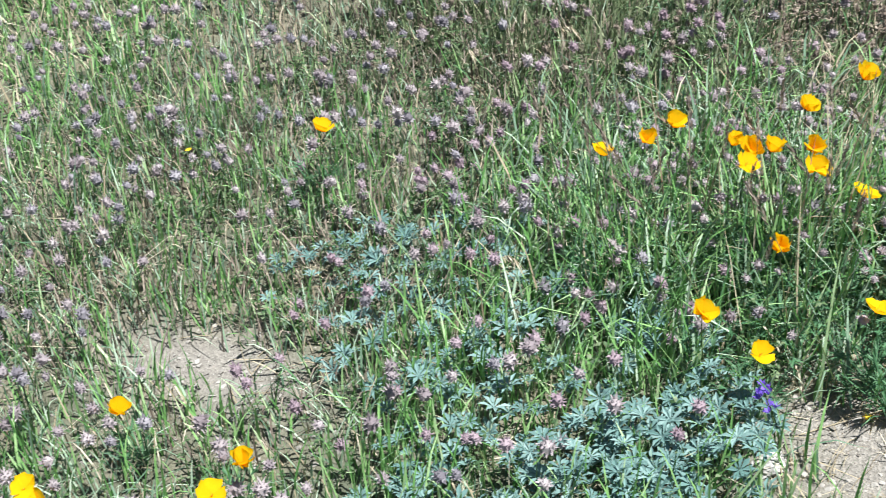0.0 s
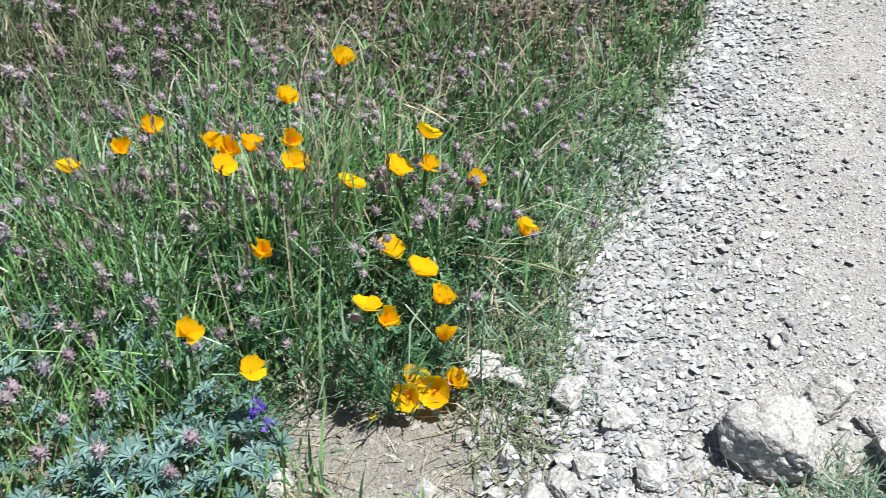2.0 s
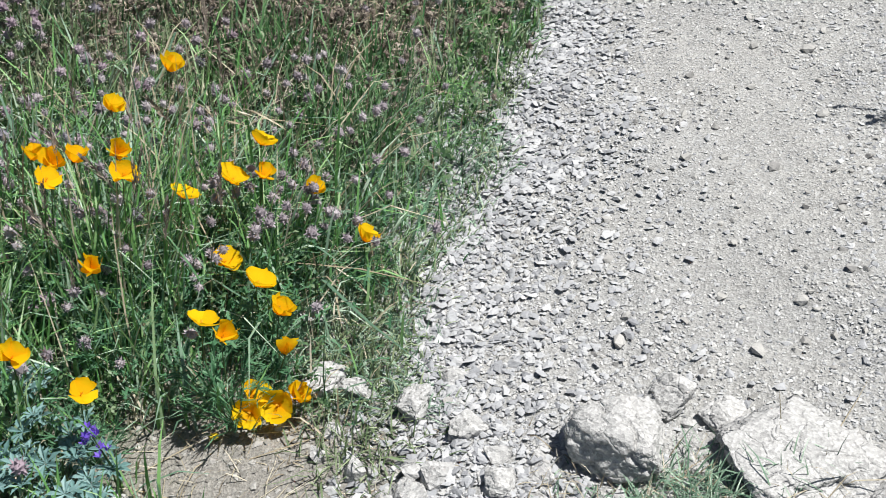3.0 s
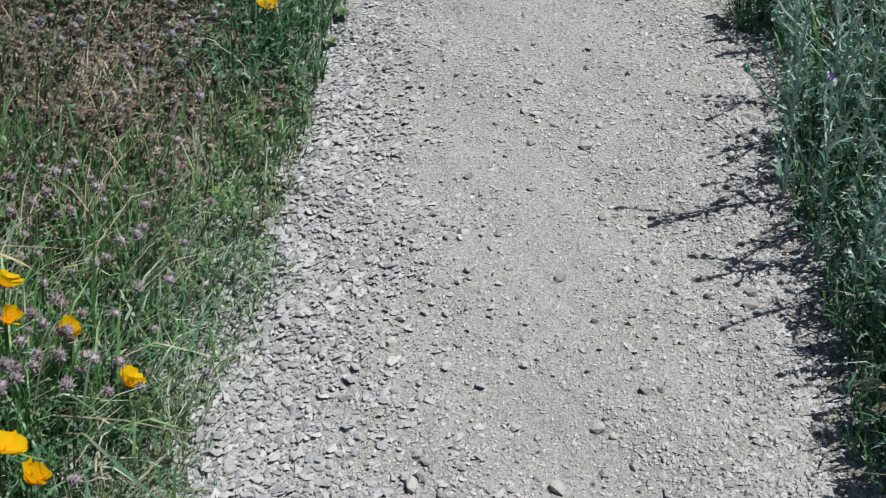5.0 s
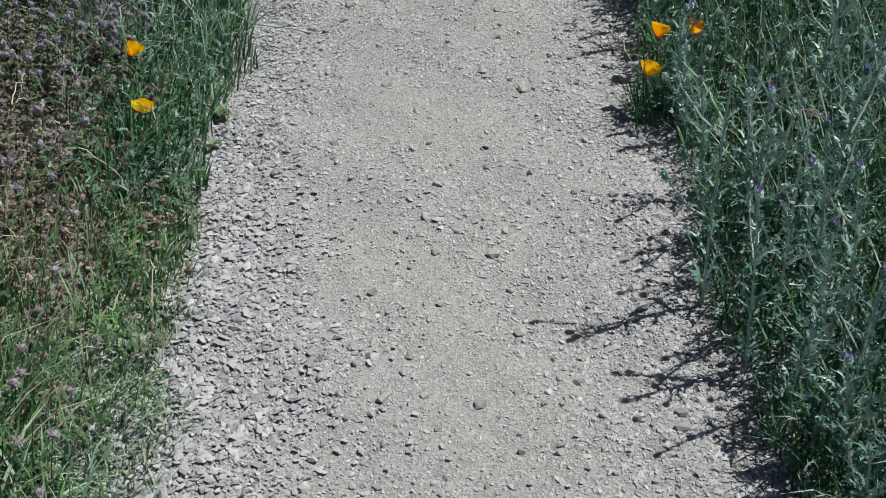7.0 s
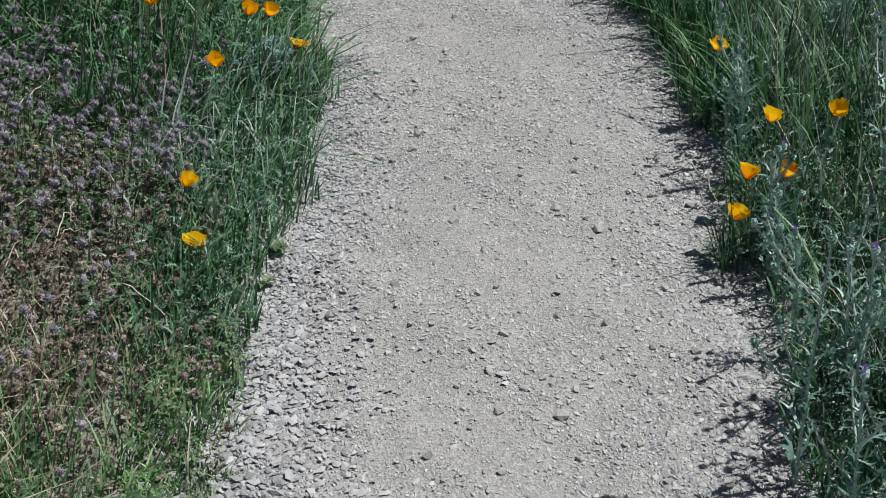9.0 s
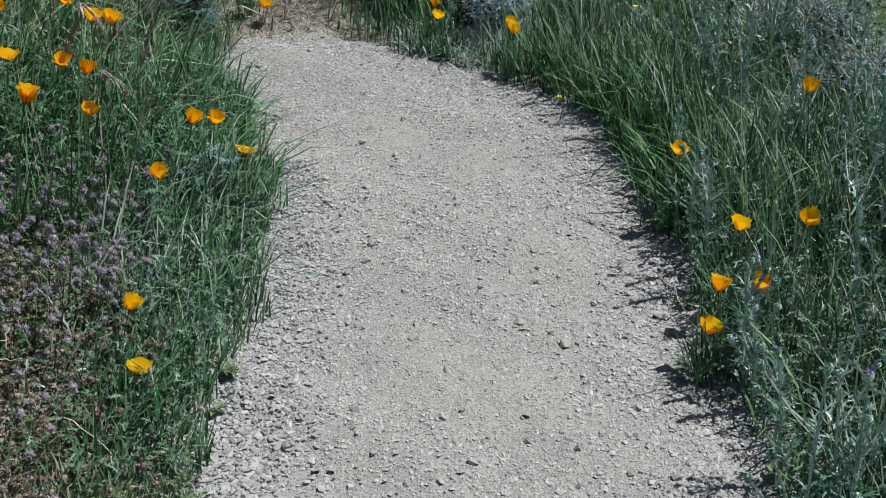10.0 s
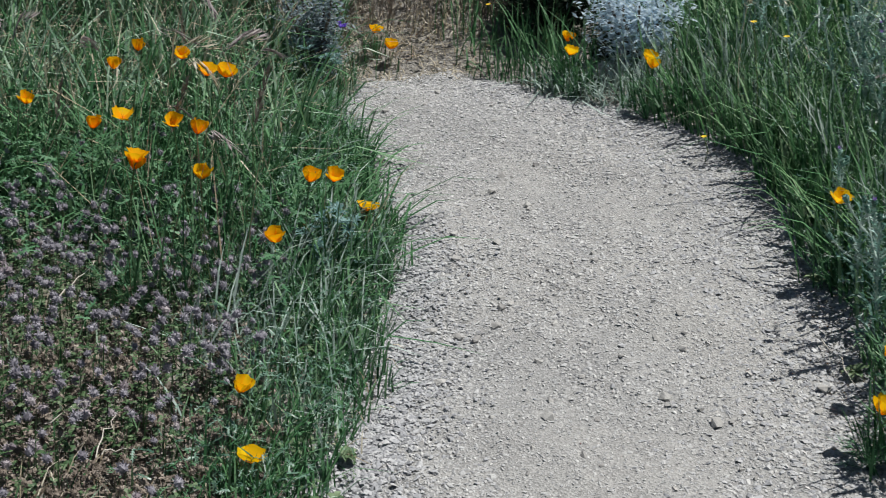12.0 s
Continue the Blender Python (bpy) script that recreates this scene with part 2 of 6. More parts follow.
# ---- mesh helpers ----
def mesh_of(name, verts, tris, mat, smooth=False):
    verts, tris = np.asarray(verts, np.float32).reshape(-1, 3), np.asarray(tris, np.int32).reshape(-1, 3)
    me = bpy.data.meshes.new(name)
    me.vertices.add(len(verts))
    me.vertices.foreach_set("co", verts.ravel())
    me.loops.add(tris.size)
    me.loops.foreach_set("vertex_index", tris.ravel())
    me.polygons.add(len(tris))
    me.polygons.foreach_set("loop_start", np.arange(0, tris.size, 3, dtype=np.int32))
    me.polygons.foreach_set("use_smooth", np.full(len(tris), smooth))
    me.update(calc_edges=True)
    me.materials.append(mat)
    return me


class Heap:
    """Gathers pieces, each of its own vertices and triangles, into one mesh."""

    def __init__(self):
        self.v, self.t, self.n = [], [], 0

    def add(self, v, t):
        v, t = np.asarray(v, float).reshape(-1, 3), np.asarray(t, int).reshape(-1, 3)
        self.v.append(v)
        self.t.append(t + self.n)
        self.n += len(v)

    def spread(self, v, t, places):
        """One copy of a piece at each of the (n, 3, 4) places."""
        v, t, n = np.asarray(v, float), np.asarray(t, int), len(places)
        all_v = np.einsum("nij,vj->nvi", places[:, :, :3], v) + places[:, None, :, 3]
        all_t = t[None] + (np.arange(n) * len(v))[:, None, None]
        self.add(all_v, all_t)

    def mesh(self, name, mat, smooth=False):
        return mesh_of(name, np.concatenate(self.v), np.concatenate(self.t), mat, smooth)


def part(name, me, parent, label="", at=None):
    ob = new(name, me)
    ob.parent = parent
    if at is not None:
        ob.matrix_basis = at
    return tagged(ob, label)


def thing(name, x, y, z, label, category, group="", turn=0.0, size=1.0):
    ob = new(name)
    ob.empty_display_size = 0.05
    ob.matrix_basis = pose(x, y, z, 0, 0, turn) @ Matrix.Scale(size, 4)
    return tagged(ob, label, category, group)


def tube(points, radii, sides=5):
    """A round stem along points."""
    points = np.asarray(points, float)
    along = np.gradient(points, axis=0)
    along /= np.linalg.norm(along, axis=1)[:, None] + 1e-9
    ref = np.where(np.abs(along[:, :1]) < 0.9, [[1.0, 0, 0]], [[0, 1.0, 0]])
    a = np.cross(along, ref)
    a /= np.linalg.norm(a, axis=1)[:, None] + 1e-9
    b = np.cross(along, a)
    ang = np.arange(sides) * 2 * np.pi / sides
    ring = a[:, None] * np.cos(ang)[None, :, None] + b[:, None] * np.sin(ang)[None, :, None]
    v = points[:, None] + ring * np.asarray(radii, float)[:, None, None]
    tris, n = [], len(points)
    for i in range(n - 1):
        for k in range(sides):
            p, q = i * sides + k, i * sides + (k + 1) % sides
            tris += [(p, q, q + sides), (p, q + sides, p + sides)]
    return v.reshape(-1, 3), tris


def turns(yaw, tilt, spin):
    """Rotation matrices for arrays: spin about z, then tilt about x, then yaw about z."""
    def rz(a):
        m = np.zeros((len(a), 3, 3))
        m[:, 0, 0] = m[:, 1, 1] = np.cos(a)
        m[:, 0, 1], m[:, 1, 0], m[:, 2, 2] = -np.sin(a), np.sin(a), 1
        return m
    rx = np.zeros((len(tilt), 3, 3))
    rx[:, 1, 1] = rx[:, 2, 2] = np.cos(tilt)
    rx[:, 1, 2], rx[:, 2, 1], rx[:, 0, 0] = -np.sin(tilt), np.sin(tilt), 1
    return rz(yaw) @ rx @ rz(spin)


def placing(x, y, z, yaw, tilt, spin, size):
    m = np.zeros((len(x), 3, 4))
    m[:, :, :3] = turns(yaw, tilt, spin) * np.asarray(size, float).reshape(len(x), -1)[:, None, :]
    m[:, 0, 3], m[:, 1, 3], m[:, 2, 3] = x, y, z
    return m


WIND = np.array([0.2, 0.10])


def blades(x, y, z, height, width, lean, curl, yaw):
    """Grass blades, each a bent tapering strip of five triangles."""
    n = len(x)
    s = np.array([0, 0.4, 0.75, 1.0])
    side = np.stack([np.cos(yaw), np.sin(yaw)], -1)
    fore = np.stack([-np.sin(yaw), np.cos(yaw)], -1)
    out = lean[:, None] * s + curl[:, None] * s**2.2
    up = s[None] * np.sqrt(np.clip(1 - 0.55 * out**2, 0.15, 1))
    v = np.zeros((n, 7, 3))
    wide = np.array([0.8, 1.0, 0.7, 0.0])
    for i in range(4):
        c = np.stack([x, y], -1) + fore * (height * out[:, i])[:, None]
        c = c + WIND * (height * s[i] ** 1.3)[:, None] * np.where(x < 0, 1.0, -0.2)[:, None]
        h = z + height * up[:, i]
        for k, sign in enumerate((-1, 1) if i < 3 else (0,)):
            j = 2 * i + k
            v[:, j, :2] = c + side * (sign * 0.5 * width * wide[i])[:, None]
            v[:, j, 2] = h
    t = np.array([(0, 1, 3), (0, 3, 2), (2, 3, 5), (2, 5, 4), (4, 5, 6)])
    return v, t[None] + (np.arange(n) * 7)[:, None, None]


def smooth_step(a, b, x):
    s = np.clip((x - a) / (b - a), 0, 1)
    return s * s * (3 - 2 * s)


# ---- lie of the land ----
TRAIL_Y = [-3.0, 0.3, 0.75, 1.05, 1.4, 1.85, 2.3, 2.85, 3.2, 3.6, 4.1, 4.5, 4.85, 5.1, 5.35, 7.0]
TRAIL_L = [-0.40, -0.50, -0.58, -0.66, -0.645, -0.59, -0.545, -0.455, -0.41, -0.395, -0.495, -0.58, -0.65, -0.60, -0.50, -0.43]
TRAIL_R = [0.40, 0.45, 0.46, 0.455, 0.455, 0.495, 0.55, 0.59, 0.62, 0.62, 0.54, 0.34, -0.04, -0.25, -0.34, -0.41]


def edge_left(y):
    return np.interp(y, TRAIL_Y, TRAIL_L) + 0.018 * np.sin(9 * y) + 0.012 * np.sin(23 * y + 1)


def edge_right(y):
    return np.interp(y, TRAIL_Y, TRAIL_R) + 0.016 * np.sin(8 * y + 2) + 0.012 * np.sin(21 * y)


def brink(y):
    """Where the hillside falls away to the valley."""
    return np.interp(y, [-6, 4.3, 5.4, 6.6, 9.0, 40], [1.45, 1.45, 0.95, 0.3, -0.3, -4.0])


def lie(x, y):
    """Height of the ground."""
    x, y = np.asarray(x, float), np.asarray(y, float)
    bank = smooth_step(0.55, 1.5, -x) * (0.05 + 0.10 * smooth_step(1.6, 3.0, y))
    bank = bank + 0.10 * np.clip(-x - 1.5, 0, 40) * smooth_step(0.0, 2.0, y + 0.6)
    end = 0.42 * smooth_step(4.98, 6.2, y) * smooth_step(0.3, -0.3, x)
    fall = np.clip(x - brink(y), 0, 400)
    steep = 0.95 * fall
    drop = steep / (1 + (steep / 21) ** 6) ** (1 / 6)
    bumps = 0.012 * np.sin(5.1 * x + 2 * y) * np.sin(4.3 * y - x) + 0.006 * np.sin(17 * x) * np.sin(15 * y + 1)
    near = smooth_step(30, 8, np.hypot(x, y - 3))
    return bank + end - drop + bumps * near


def graded(a, b, step, reach):
    """Coordinates at fine steps from a to b, and ever wider ones out to reach."""
    out = [step * 1.3 ** i for i in range(1, 60)]
    out = np.cumsum(out)
    out = out[out < reach]
    return np.concatenate([(a - out)[::-1], np.arange(a, b, step), b + out])


def sheet(xs, ys, height):
    gx, gy = np.meshgrid(xs, ys)
    v = np.stack([gx, gy, height(gx, gy)], -1).reshape(-1, 3)
    nx, i = len(xs), np.arange(len(xs) * (len(ys) - 1))
    i = i[(i % nx) < nx - 1]
    t = np.concatenate([np.stack([i, i + 1, i + nx + 1], 1), np.stack([i, i + nx + 1, i + nx], 1)])
    return v, t


def trail_height(u, y):
    left, right = edge_left(y), edge_right(y)
    x = left + (right - left) * u
    across = np.abs(2 * u - 1)
    rough = 0.003 * np.sin(13 * x + 5 * y + 2 * np.sin(4.7 * y)) * np.sin(11 * y - 6 * x + 2 * np.sin(5.3 * x + y)) + 0.0025 * np.sin(37 * x + 17 * y + 3 * np.sin(9 * y)) * np.sin(29 * y + 3 * np.sin(13 * x))
    return x, lie(x, y) + 0.012 + 0.03 * smooth_step(0.3, -0.6, y) - 0.02 * smooth_step(0.86, 1.06, across) + rough


us, ys = np.linspace(-0.04, 1.04, 70), np.concatenate([np.arange(-9, 0.4, 0.08), np.arange(0.4, 5.08, 0.02)])
gu, gy = np.meshgrid(us, ys)
gx, gz = trail_height(gu, gy)
_, t = sheet(us, ys, lambda a, b: 0 * a)
trail = tagged(new("trail", mesh_of("trail", np.stack([gx, gy, gz], -1), t, M["trail"], True)), "pale trodden grit footpath between flowery verges", "footpath", kind="structure")


def on_trail(u, y):
    return trail_height(np.asarray(u, float), np.asarray(y, float))


def bare(x, y):
    """Bare soil, 1 where nothing grows."""
    a = np.exp(-(((x + 0.86) / 0.24) ** 2 + ((y - 0.75) / 0.17) ** 2) * 1.1)
    b = 0.95 * np.exp(-(((x + 2.43) / 0.30) ** 2 + ((y - 0.49) / 0.11) ** 2))
    c = np.exp(-(((x + 0.55) / 0.2) ** 2 + ((y - 0.75) / 0.25) ** 2))
    d = 0.7 * np.exp(-(((x + 0.72) / 0.13) ** 2 + ((y - 1.05) / 0.16) ** 2))
    e = np.exp(-(((x + 1.0) / 0.13) ** 2 + ((y - 0.80) / 0.075) ** 2))
    return np.clip(1.35 * np.maximum(np.maximum(np.maximum(np.maximum(a, b), c), d), e), 0, 1)


# ---- stones ----
def chip(seed, flat=0.5, points=9):
    """An angular flake of stone, about one across."""
    bm = bmesh.new()
    r = random.Random(seed)
    for k in range(points):
        a, h = 6.283 * k / points + r.uniform(-0.4, 0.4), r.uniform(-0.5, 0.5)
        d = r.uniform(0.34, 0.55)
        bm.verts.new((d * math.cos(a), d * math.sin(a) * r.uniform(0.75, 1.0), h * flat))
    bm.verts.new((r.uniform(-0.2, 0.2), r.uniform(-0.2, 0.2), 0.45 * flat))
    made = bmesh.ops.convex_hull(bm, input=bm.verts)
    bmesh.ops.delete(bm, geom=[e for e in made["geom_interior"] if isinstance(e, bmesh.types.BMVert)], context="VERTS")
    bmesh.ops.triangulate(bm, faces=bm.faces)
    bm.verts.index_update()
    vs = np.array([w.co[:] for w in bm.verts])
    ts = np.array([[w.index for w in f.verts] for f in bm.faces])
    bm.free()
    return vs, ts


def boulder(seed, rough=0.5, faces=()):
    """A weathered block with broken faces, about one across."""
    bm = bmesh.new()
    bmesh.ops.create_icosphere(bm, subdivisions=5, radius=0.5)
    r = random.Random(seed)
    cuts = [(Vector((r.gauss(0, 1), r.gauss(0, 1), r.gauss(0, 1))).normalized(), r.uniform(0.22, 0.37)) for _ in range(19)] + [(Vector(f[:3]).normalized(), f[3]) for f in faces]
    for w in bm.verts:
        n = w.co.normalized()
        for axis, d in cuts:
            far = w.co.dot(axis) - d
            if far > 0:
                w.co -= axis * far * 0.99
        s = Vector((seed * 3.7, seed * 1.3, 0))
        crack = abs(noise.noise(w.co * 3.5 + s * 2))
        grain = 0.03 * noise.noise(w.co * 5 + s) + 0.022 * noise.noise(w.co * 13 + s) + 0.02 * noise.noise(w.co * 30 + s)
        steps = 0.006 * (math.floor(6 * (w.co.z + 0.35 * w.co.x) + 2 * noise.noise(w.co * 2 + s)) % 2)
        w.co += n * rough * (grain + steps - 0.07 * max(0, 0.05 - crack) / 0.05)
    vs = np.array([w.co[:] for w in bm.verts])
    ts = np.array([[w.index for w in f.verts] for f in bm.faces])
    bm.free()
    return vs, ts


def dusty(x, y):
    """Smooth trodden dust along the middle of the path, 0 to 1."""
    u = (x - edge_left(y)) / (edge_right(y) - edge_left(y))
    w = np.sin(4.3 * x + 2.1 * np.sin(2.3 * y + 0.7)) * np.sin(3.1 * y + 1.9 * np.sin(3.7 * x)) + 0.6 * np.sin(9.7 * x + 2.0 * np.sin(5.1 * y)) * np.sin(7.9 * y + 1.6 * np.sin(8.3 * x) + 1)
    return smooth_step(-0.35, 0.55, w) * smooth_step(0.42, 0.16, np.abs(u - 0.58 - 0.06 * np.sin(1.9 * y)))


def strew(count, u_of, y_range, size_range, seed, thick=(0.5, 1.0), corners=5, onward=0.0, narrow=0.0, swept=0.0, heaped=0.0):
    """Chips of stone over the path; swept: how far they shun the dusty places; heaped: how high they lie on one another."""
    r = np.random.default_rng(seed)
    heap = Heap()
    shapes = [chip(seed + k, 0.55 + 0.05 * k, corners + k % 2) for k in range(6)]
    for k in range(6):
        n = count // 6
        u, y = u_of(r, n), r.uniform(*y_range, n)
        u = np.where(u > 0, u * (1 - narrow * smooth_step(1.6, 2.6, y)), u)
        x, z = on_trail(u, y)
        dust = swept * dusty(x, y)
        ok = (r.random(n) > 0.4 * dust) & ((u > -0.015) | (y > 1.3) | (r.random(n) < 0.2))
        u, y, x, z, dust = u[ok], y[ok], x[ok], z[ok], dust[ok]
        n = len(u)
        z = np.maximum(z, lie(x, y)) + heaped * r.random(n) ** 1.5
        size = size_range[0] * (size_range[1] / size_range[0]) ** (r.random(n) ** 1.7)
        size = size * (1 - 0.3 * dust) * (1 + onward * smooth_step(2.0, 3.4, y))
        dims = np.stack([size * r.uniform(0.8, 1.25, n), size * r.uniform(0.7, 1.0, n), size * r.uniform(*thick, n)], -1)
        heap.spread(*shapes[k], placing(x, y, z + 0.07 * size, r.uniform(0, 6.3, n), r.normal(0, 0.15, n), r.uniform(0, 6.3, n), dims))
    return heap


def edge_heavy(r, n):
    u = r.beta(0.55, 0.6, n)
    return np.where(r.random(n) < 0.25, u, r.random(n)) * 1.2 - 0.08


def bank_side(r, n):
    """Across the path: thickest on the uphill edge, thinning towards the middle."""
    return -0.14 + np.abs(r.normal(0, 0.21, n)) * np.where(r.random(n) < 0.2, 1.7, 1.0)


tagged(new("gravel", strew(84000, edge_heavy, (0.6, 5.06), (0.0055, 0.0135), 11, (0.45, 0.85), 5, 0.12, swept=0.75).mesh("gravel", M["gravel"])), "loose pale grey gravel lying on the footpath", "gravel", kind="stuff")
tagged(new("gravel_chips", strew(5000, edge_heavy, (0.6, 5.1), (0.009, 0.020), 13, (0.25, 0.5), 6, 0.0, swept=1.0).mesh("gravel_chips", M["gravel"])), "flat grey stone chips scattered on the footpath", "gravel", kind="stuff")
tagged(new("gravel_bank", strew(37000, bank_side, (0.60, 3.9), (0.0055, 0.029), 31, (0.36, 0.7), 5, -0.42, 0.62, swept=1.0, heaped=0.005).mesh("gravel_bank", M["bank_gravel"])), "coarse grey gravel heaped along the path's edge", "gravel", kind="stuff")
tagged(new("gravel_fringe", strew(17000, lambda r, n: 1.08 - np.abs(r.normal(0, 0.17, n)), (0.7, 4.9), (0.006, 0.024), 37, (0.35, 0.7), 5).mesh("gravel_fringe", M["bank_gravel"])), "grey gravel along the downhill edge of the path", "gravel", kind="stuff")
tagged(new("gravel_fringe", strew(5400, lambda r, n: -0.03 + np.abs(r.normal(0, 0.07, n)), (2.3, 5.0), (0.007, 0.026), 41, (0.45, 0.8), 6).mesh("gravel_fringe", M["bank_gravel"])), "coarse stones along the foot of the uphill verge", "gravel", kind="stuff")


def clods(count, seed):
    """Crumbs and cracked plates of dry soil on the bare places."""
    r = np.random.default_rng(seed)
    x, y = r.uniform(-3.6, -0.45, count), r.uniform(0.0, 1.3, count)
    far = r.random(count) < 0.2
    x, y = np.where(far, r.uniform(-0.75, -0.05, count), x), np.where(far, r.uniform(4.98, 5.5, count), y)
    ok = (far | (x < edge_left(y) + 0.06)) & (r.random(count) < np.clip(bare(x, y) + 0.12 + 0.8 * far, 0, 1))
    x, y = x[ok], y[ok]
    heap = Heap()
    for k in range(6):
        i = np.arange(k, len(x), 6)
        n = len(i)
        size = 0.004 + 0.016 * r.random(n) ** 3
        dims = np.stack([size * r.uniform(0.9, 1.5, n), size, size * r.uniform(0.3, 0.7, n)], -1)
        heap.spread(*chip(500 + k, 0.6, 7), placing(x[i], y[i], lie(x[i], y[i]) + 0.1 * size, r.uniform(0, 6.3, n), r.normal(0, 0.2, n), r.uniform(0, 6.3, n), dims))
    return heap


tagged(new("soil_crumbs", clods(23000, 19).mesh("soil_crumbs", M["clod"])), "cracked pale clods of dry soil", "soil", kind="stuff")

stone_meshes = []
for k in range(8):
    vs, ts = chip(60 + k, 0.55, 11)
    stone_meshes.append(mesh_of("stone", vs, ts, M["stone"]))
r = np.random.default_rng(5)
for i in range(230):
    y = 0.7 + 4.4 * r.random() ** 1.2
    u = float(edge_heavy(r, 1)[0])
    x, z = on_trail(u, y)
    s = 0.014 + 0.020 * r.random() ** 3
    ob = new("stone", stone_meshes[i % 8])
    ob.matrix_basis = pose(float(x), y, float(z) + 0.12 * s, r.uniform(-15, 15), r.uniform(-15, 15), r.uniform(0, 360)) @ Matrix.Scale(s, 4)
    tagged(ob, "small angular grey stone lying on the path", "stone", "stones on the path")


def rock(x, y, size, tall, wide, turn, seed, label, sink=0.25, faces=()):
    vs, ts = boulder(seed, 0.85, faces)
    ob = new("rock", mesh_of("rock", vs * np.array([wide, 1.0, tall]), ts, M["rock"], True))
    ob.matrix_basis = pose(x, y, float(lie(x, y)) + size * tall * (0.5 - sink) * 0.9, 0, 0, turn) @ Matrix.Scale(size, 4)
    return tagged(ob, label, "rock", "rocks beside the path")


rock(-0.245, 0.84, 0.26, 0.70, 1.05, 0, 101, "large pale weathered boulder beside dry grass", 0.25, [(-1, -0.3, -0.35, 0.30), (0.1, -1, 0.15, 0.30), (0.2, 0.1, 1, 0.34)])
rock(-0.175, 0.945, 0.12, 0.75, 1.2, 25, 121, "pale pinkish stone leaning on a boulder", 0.2)
rock(0.04, 0.83, 0.27, 0.36, 1.35, -12, 102, "low pale cracked slab half sunk in the gravel", 0.3, [(0, 0, 1, 0.30)])
rock(0.20, 0.72, 0.17, 0.42, 1.3, 40, 107, "low pale cracked slab half sunk in the gravel", 0.3, [(0, 0, 1, 0.30)])
rock(-0.07, 0.93, 0.10, 0.6, 1.2, 60, 113, "broken pale stone beside a boulder", 0.3)
rock(-0.605, 0.915, 0.105, 0.75, 1.0, 15, 103, "pale grey rock lying at the path's edge", 0.2, [(-0.3, -0.6, 0.7, 0.24)])
rock(-0.505, 0.87, 0.095, 0.75, 1.0, 80, 104, "pale grey rock lying at the path's edge", 0.2, [(0.2, -0.7, 0.7, 0.24)])
rock(-0.775, 0.97, 0.115, 0.6, 1.1, 30, 105, "flat pale rock among thin grass", 0.15, [(0, -0.4, 1, 0.26)])
rock(-0.72, 0.955, 0.08, 0.6, 1.0, 70, 114, "flat pale rock among thin grass", 0.15, [(0, -0.4, 1, 0.26)])
rock(-0.84, 1.14, 0.085, 0.6, 1.1, 55, 106, "flat pale rock among thin grass", 0.15)
rock(-0.575, 0.725, 0.10, 0.5, 1.2, 15, 108, "pale grey rock lying on bare soil", 0.25, [(0, 0, 1, 0.3)])
rock(-0.43, 0.745, 0.085, 0.8, 0.9, 40, 111, "pale broken rock lying on bare soil", 0.2)
rock(-1.08, 0.66, 0.10, 0.45, 1.1, 0, 110, "pale grey rock lying on bare soil", 0.3)
rock(0.29, 4.88, 0.13, 0.8, 1.0, 0, 112, "pale rock among grass by the brink")


def rubble(count, seed):
    """Broken pale stones among the larger rocks."""
    r = np.random.default_rng(seed)
    kinds = [mesh_of("stone", *chip(80 + k, 0.7, 12), M["rock"]) for k in range(6)]
    for i in range(count):
        x, y = r.uniform(-0.92, 0.34), r.uniform(0.60, 1.02)
        if r.random() > 0.25 + math.exp(-((x + 0.45) / 0.28) ** 2):
            continue
        s = 0.022 + 0.05 * r.random() ** 2.2
        ob = new("stone", kinds[i % 6])
        ob.matrix_basis = pose(x, y, float(lie(x, y)) + 0.14 * s, r.uniform(-20, 20), r.uniform(-20, 20), r.uniform(0, 360)) @ Matrix.Scale(s, 4)
        tagged(ob, "broken pale stone lying among the rocks", "stone", "broken stones by the rocks")


rubble(170, 303)


# ---- grass ----
def patch(n, box, keep, seed):
    """Points in a box [x0, x1, y0, y1], thinned by keep(x, y)."""
    r = np.random.default_rng(seed)
    x, y = r.uniform(box[0], box[1], n), r.uniform(box[2], box[3], n)
    share = np.clip(keep(x, y), 0, 1)
    if box[1] - box[0] > 1.7:
        share = share * np.clip(np.minimum(np.minimum(x - box[0], y - box[2]), box[3] - y) / 0.5, 0, 1)
    ok = r.random(n) < share
    return x[ok], y[ok], r


def tufted(x, y, f=5.0, s=0.0):
    """Uneven growth, 0 to 1."""
    w = np.sin(f * x + 1.3 * np.sin(f * 0.7 * y + s)) * np.sin(f * 1.1 * y + 1.7 * np.sin(f * 0.6 * x + s)) + 0.5 * np.sin(2.3 * f * x + s) * np.sin(2.1 * f * y)
    return np.clip(0.5 + 0.45 * w, 0, 1)


def off_path(x, y, margin=0.0):
    return ((x < edge_left(y) - margin) | (x > edge_right(y) + margin)).astype(float)


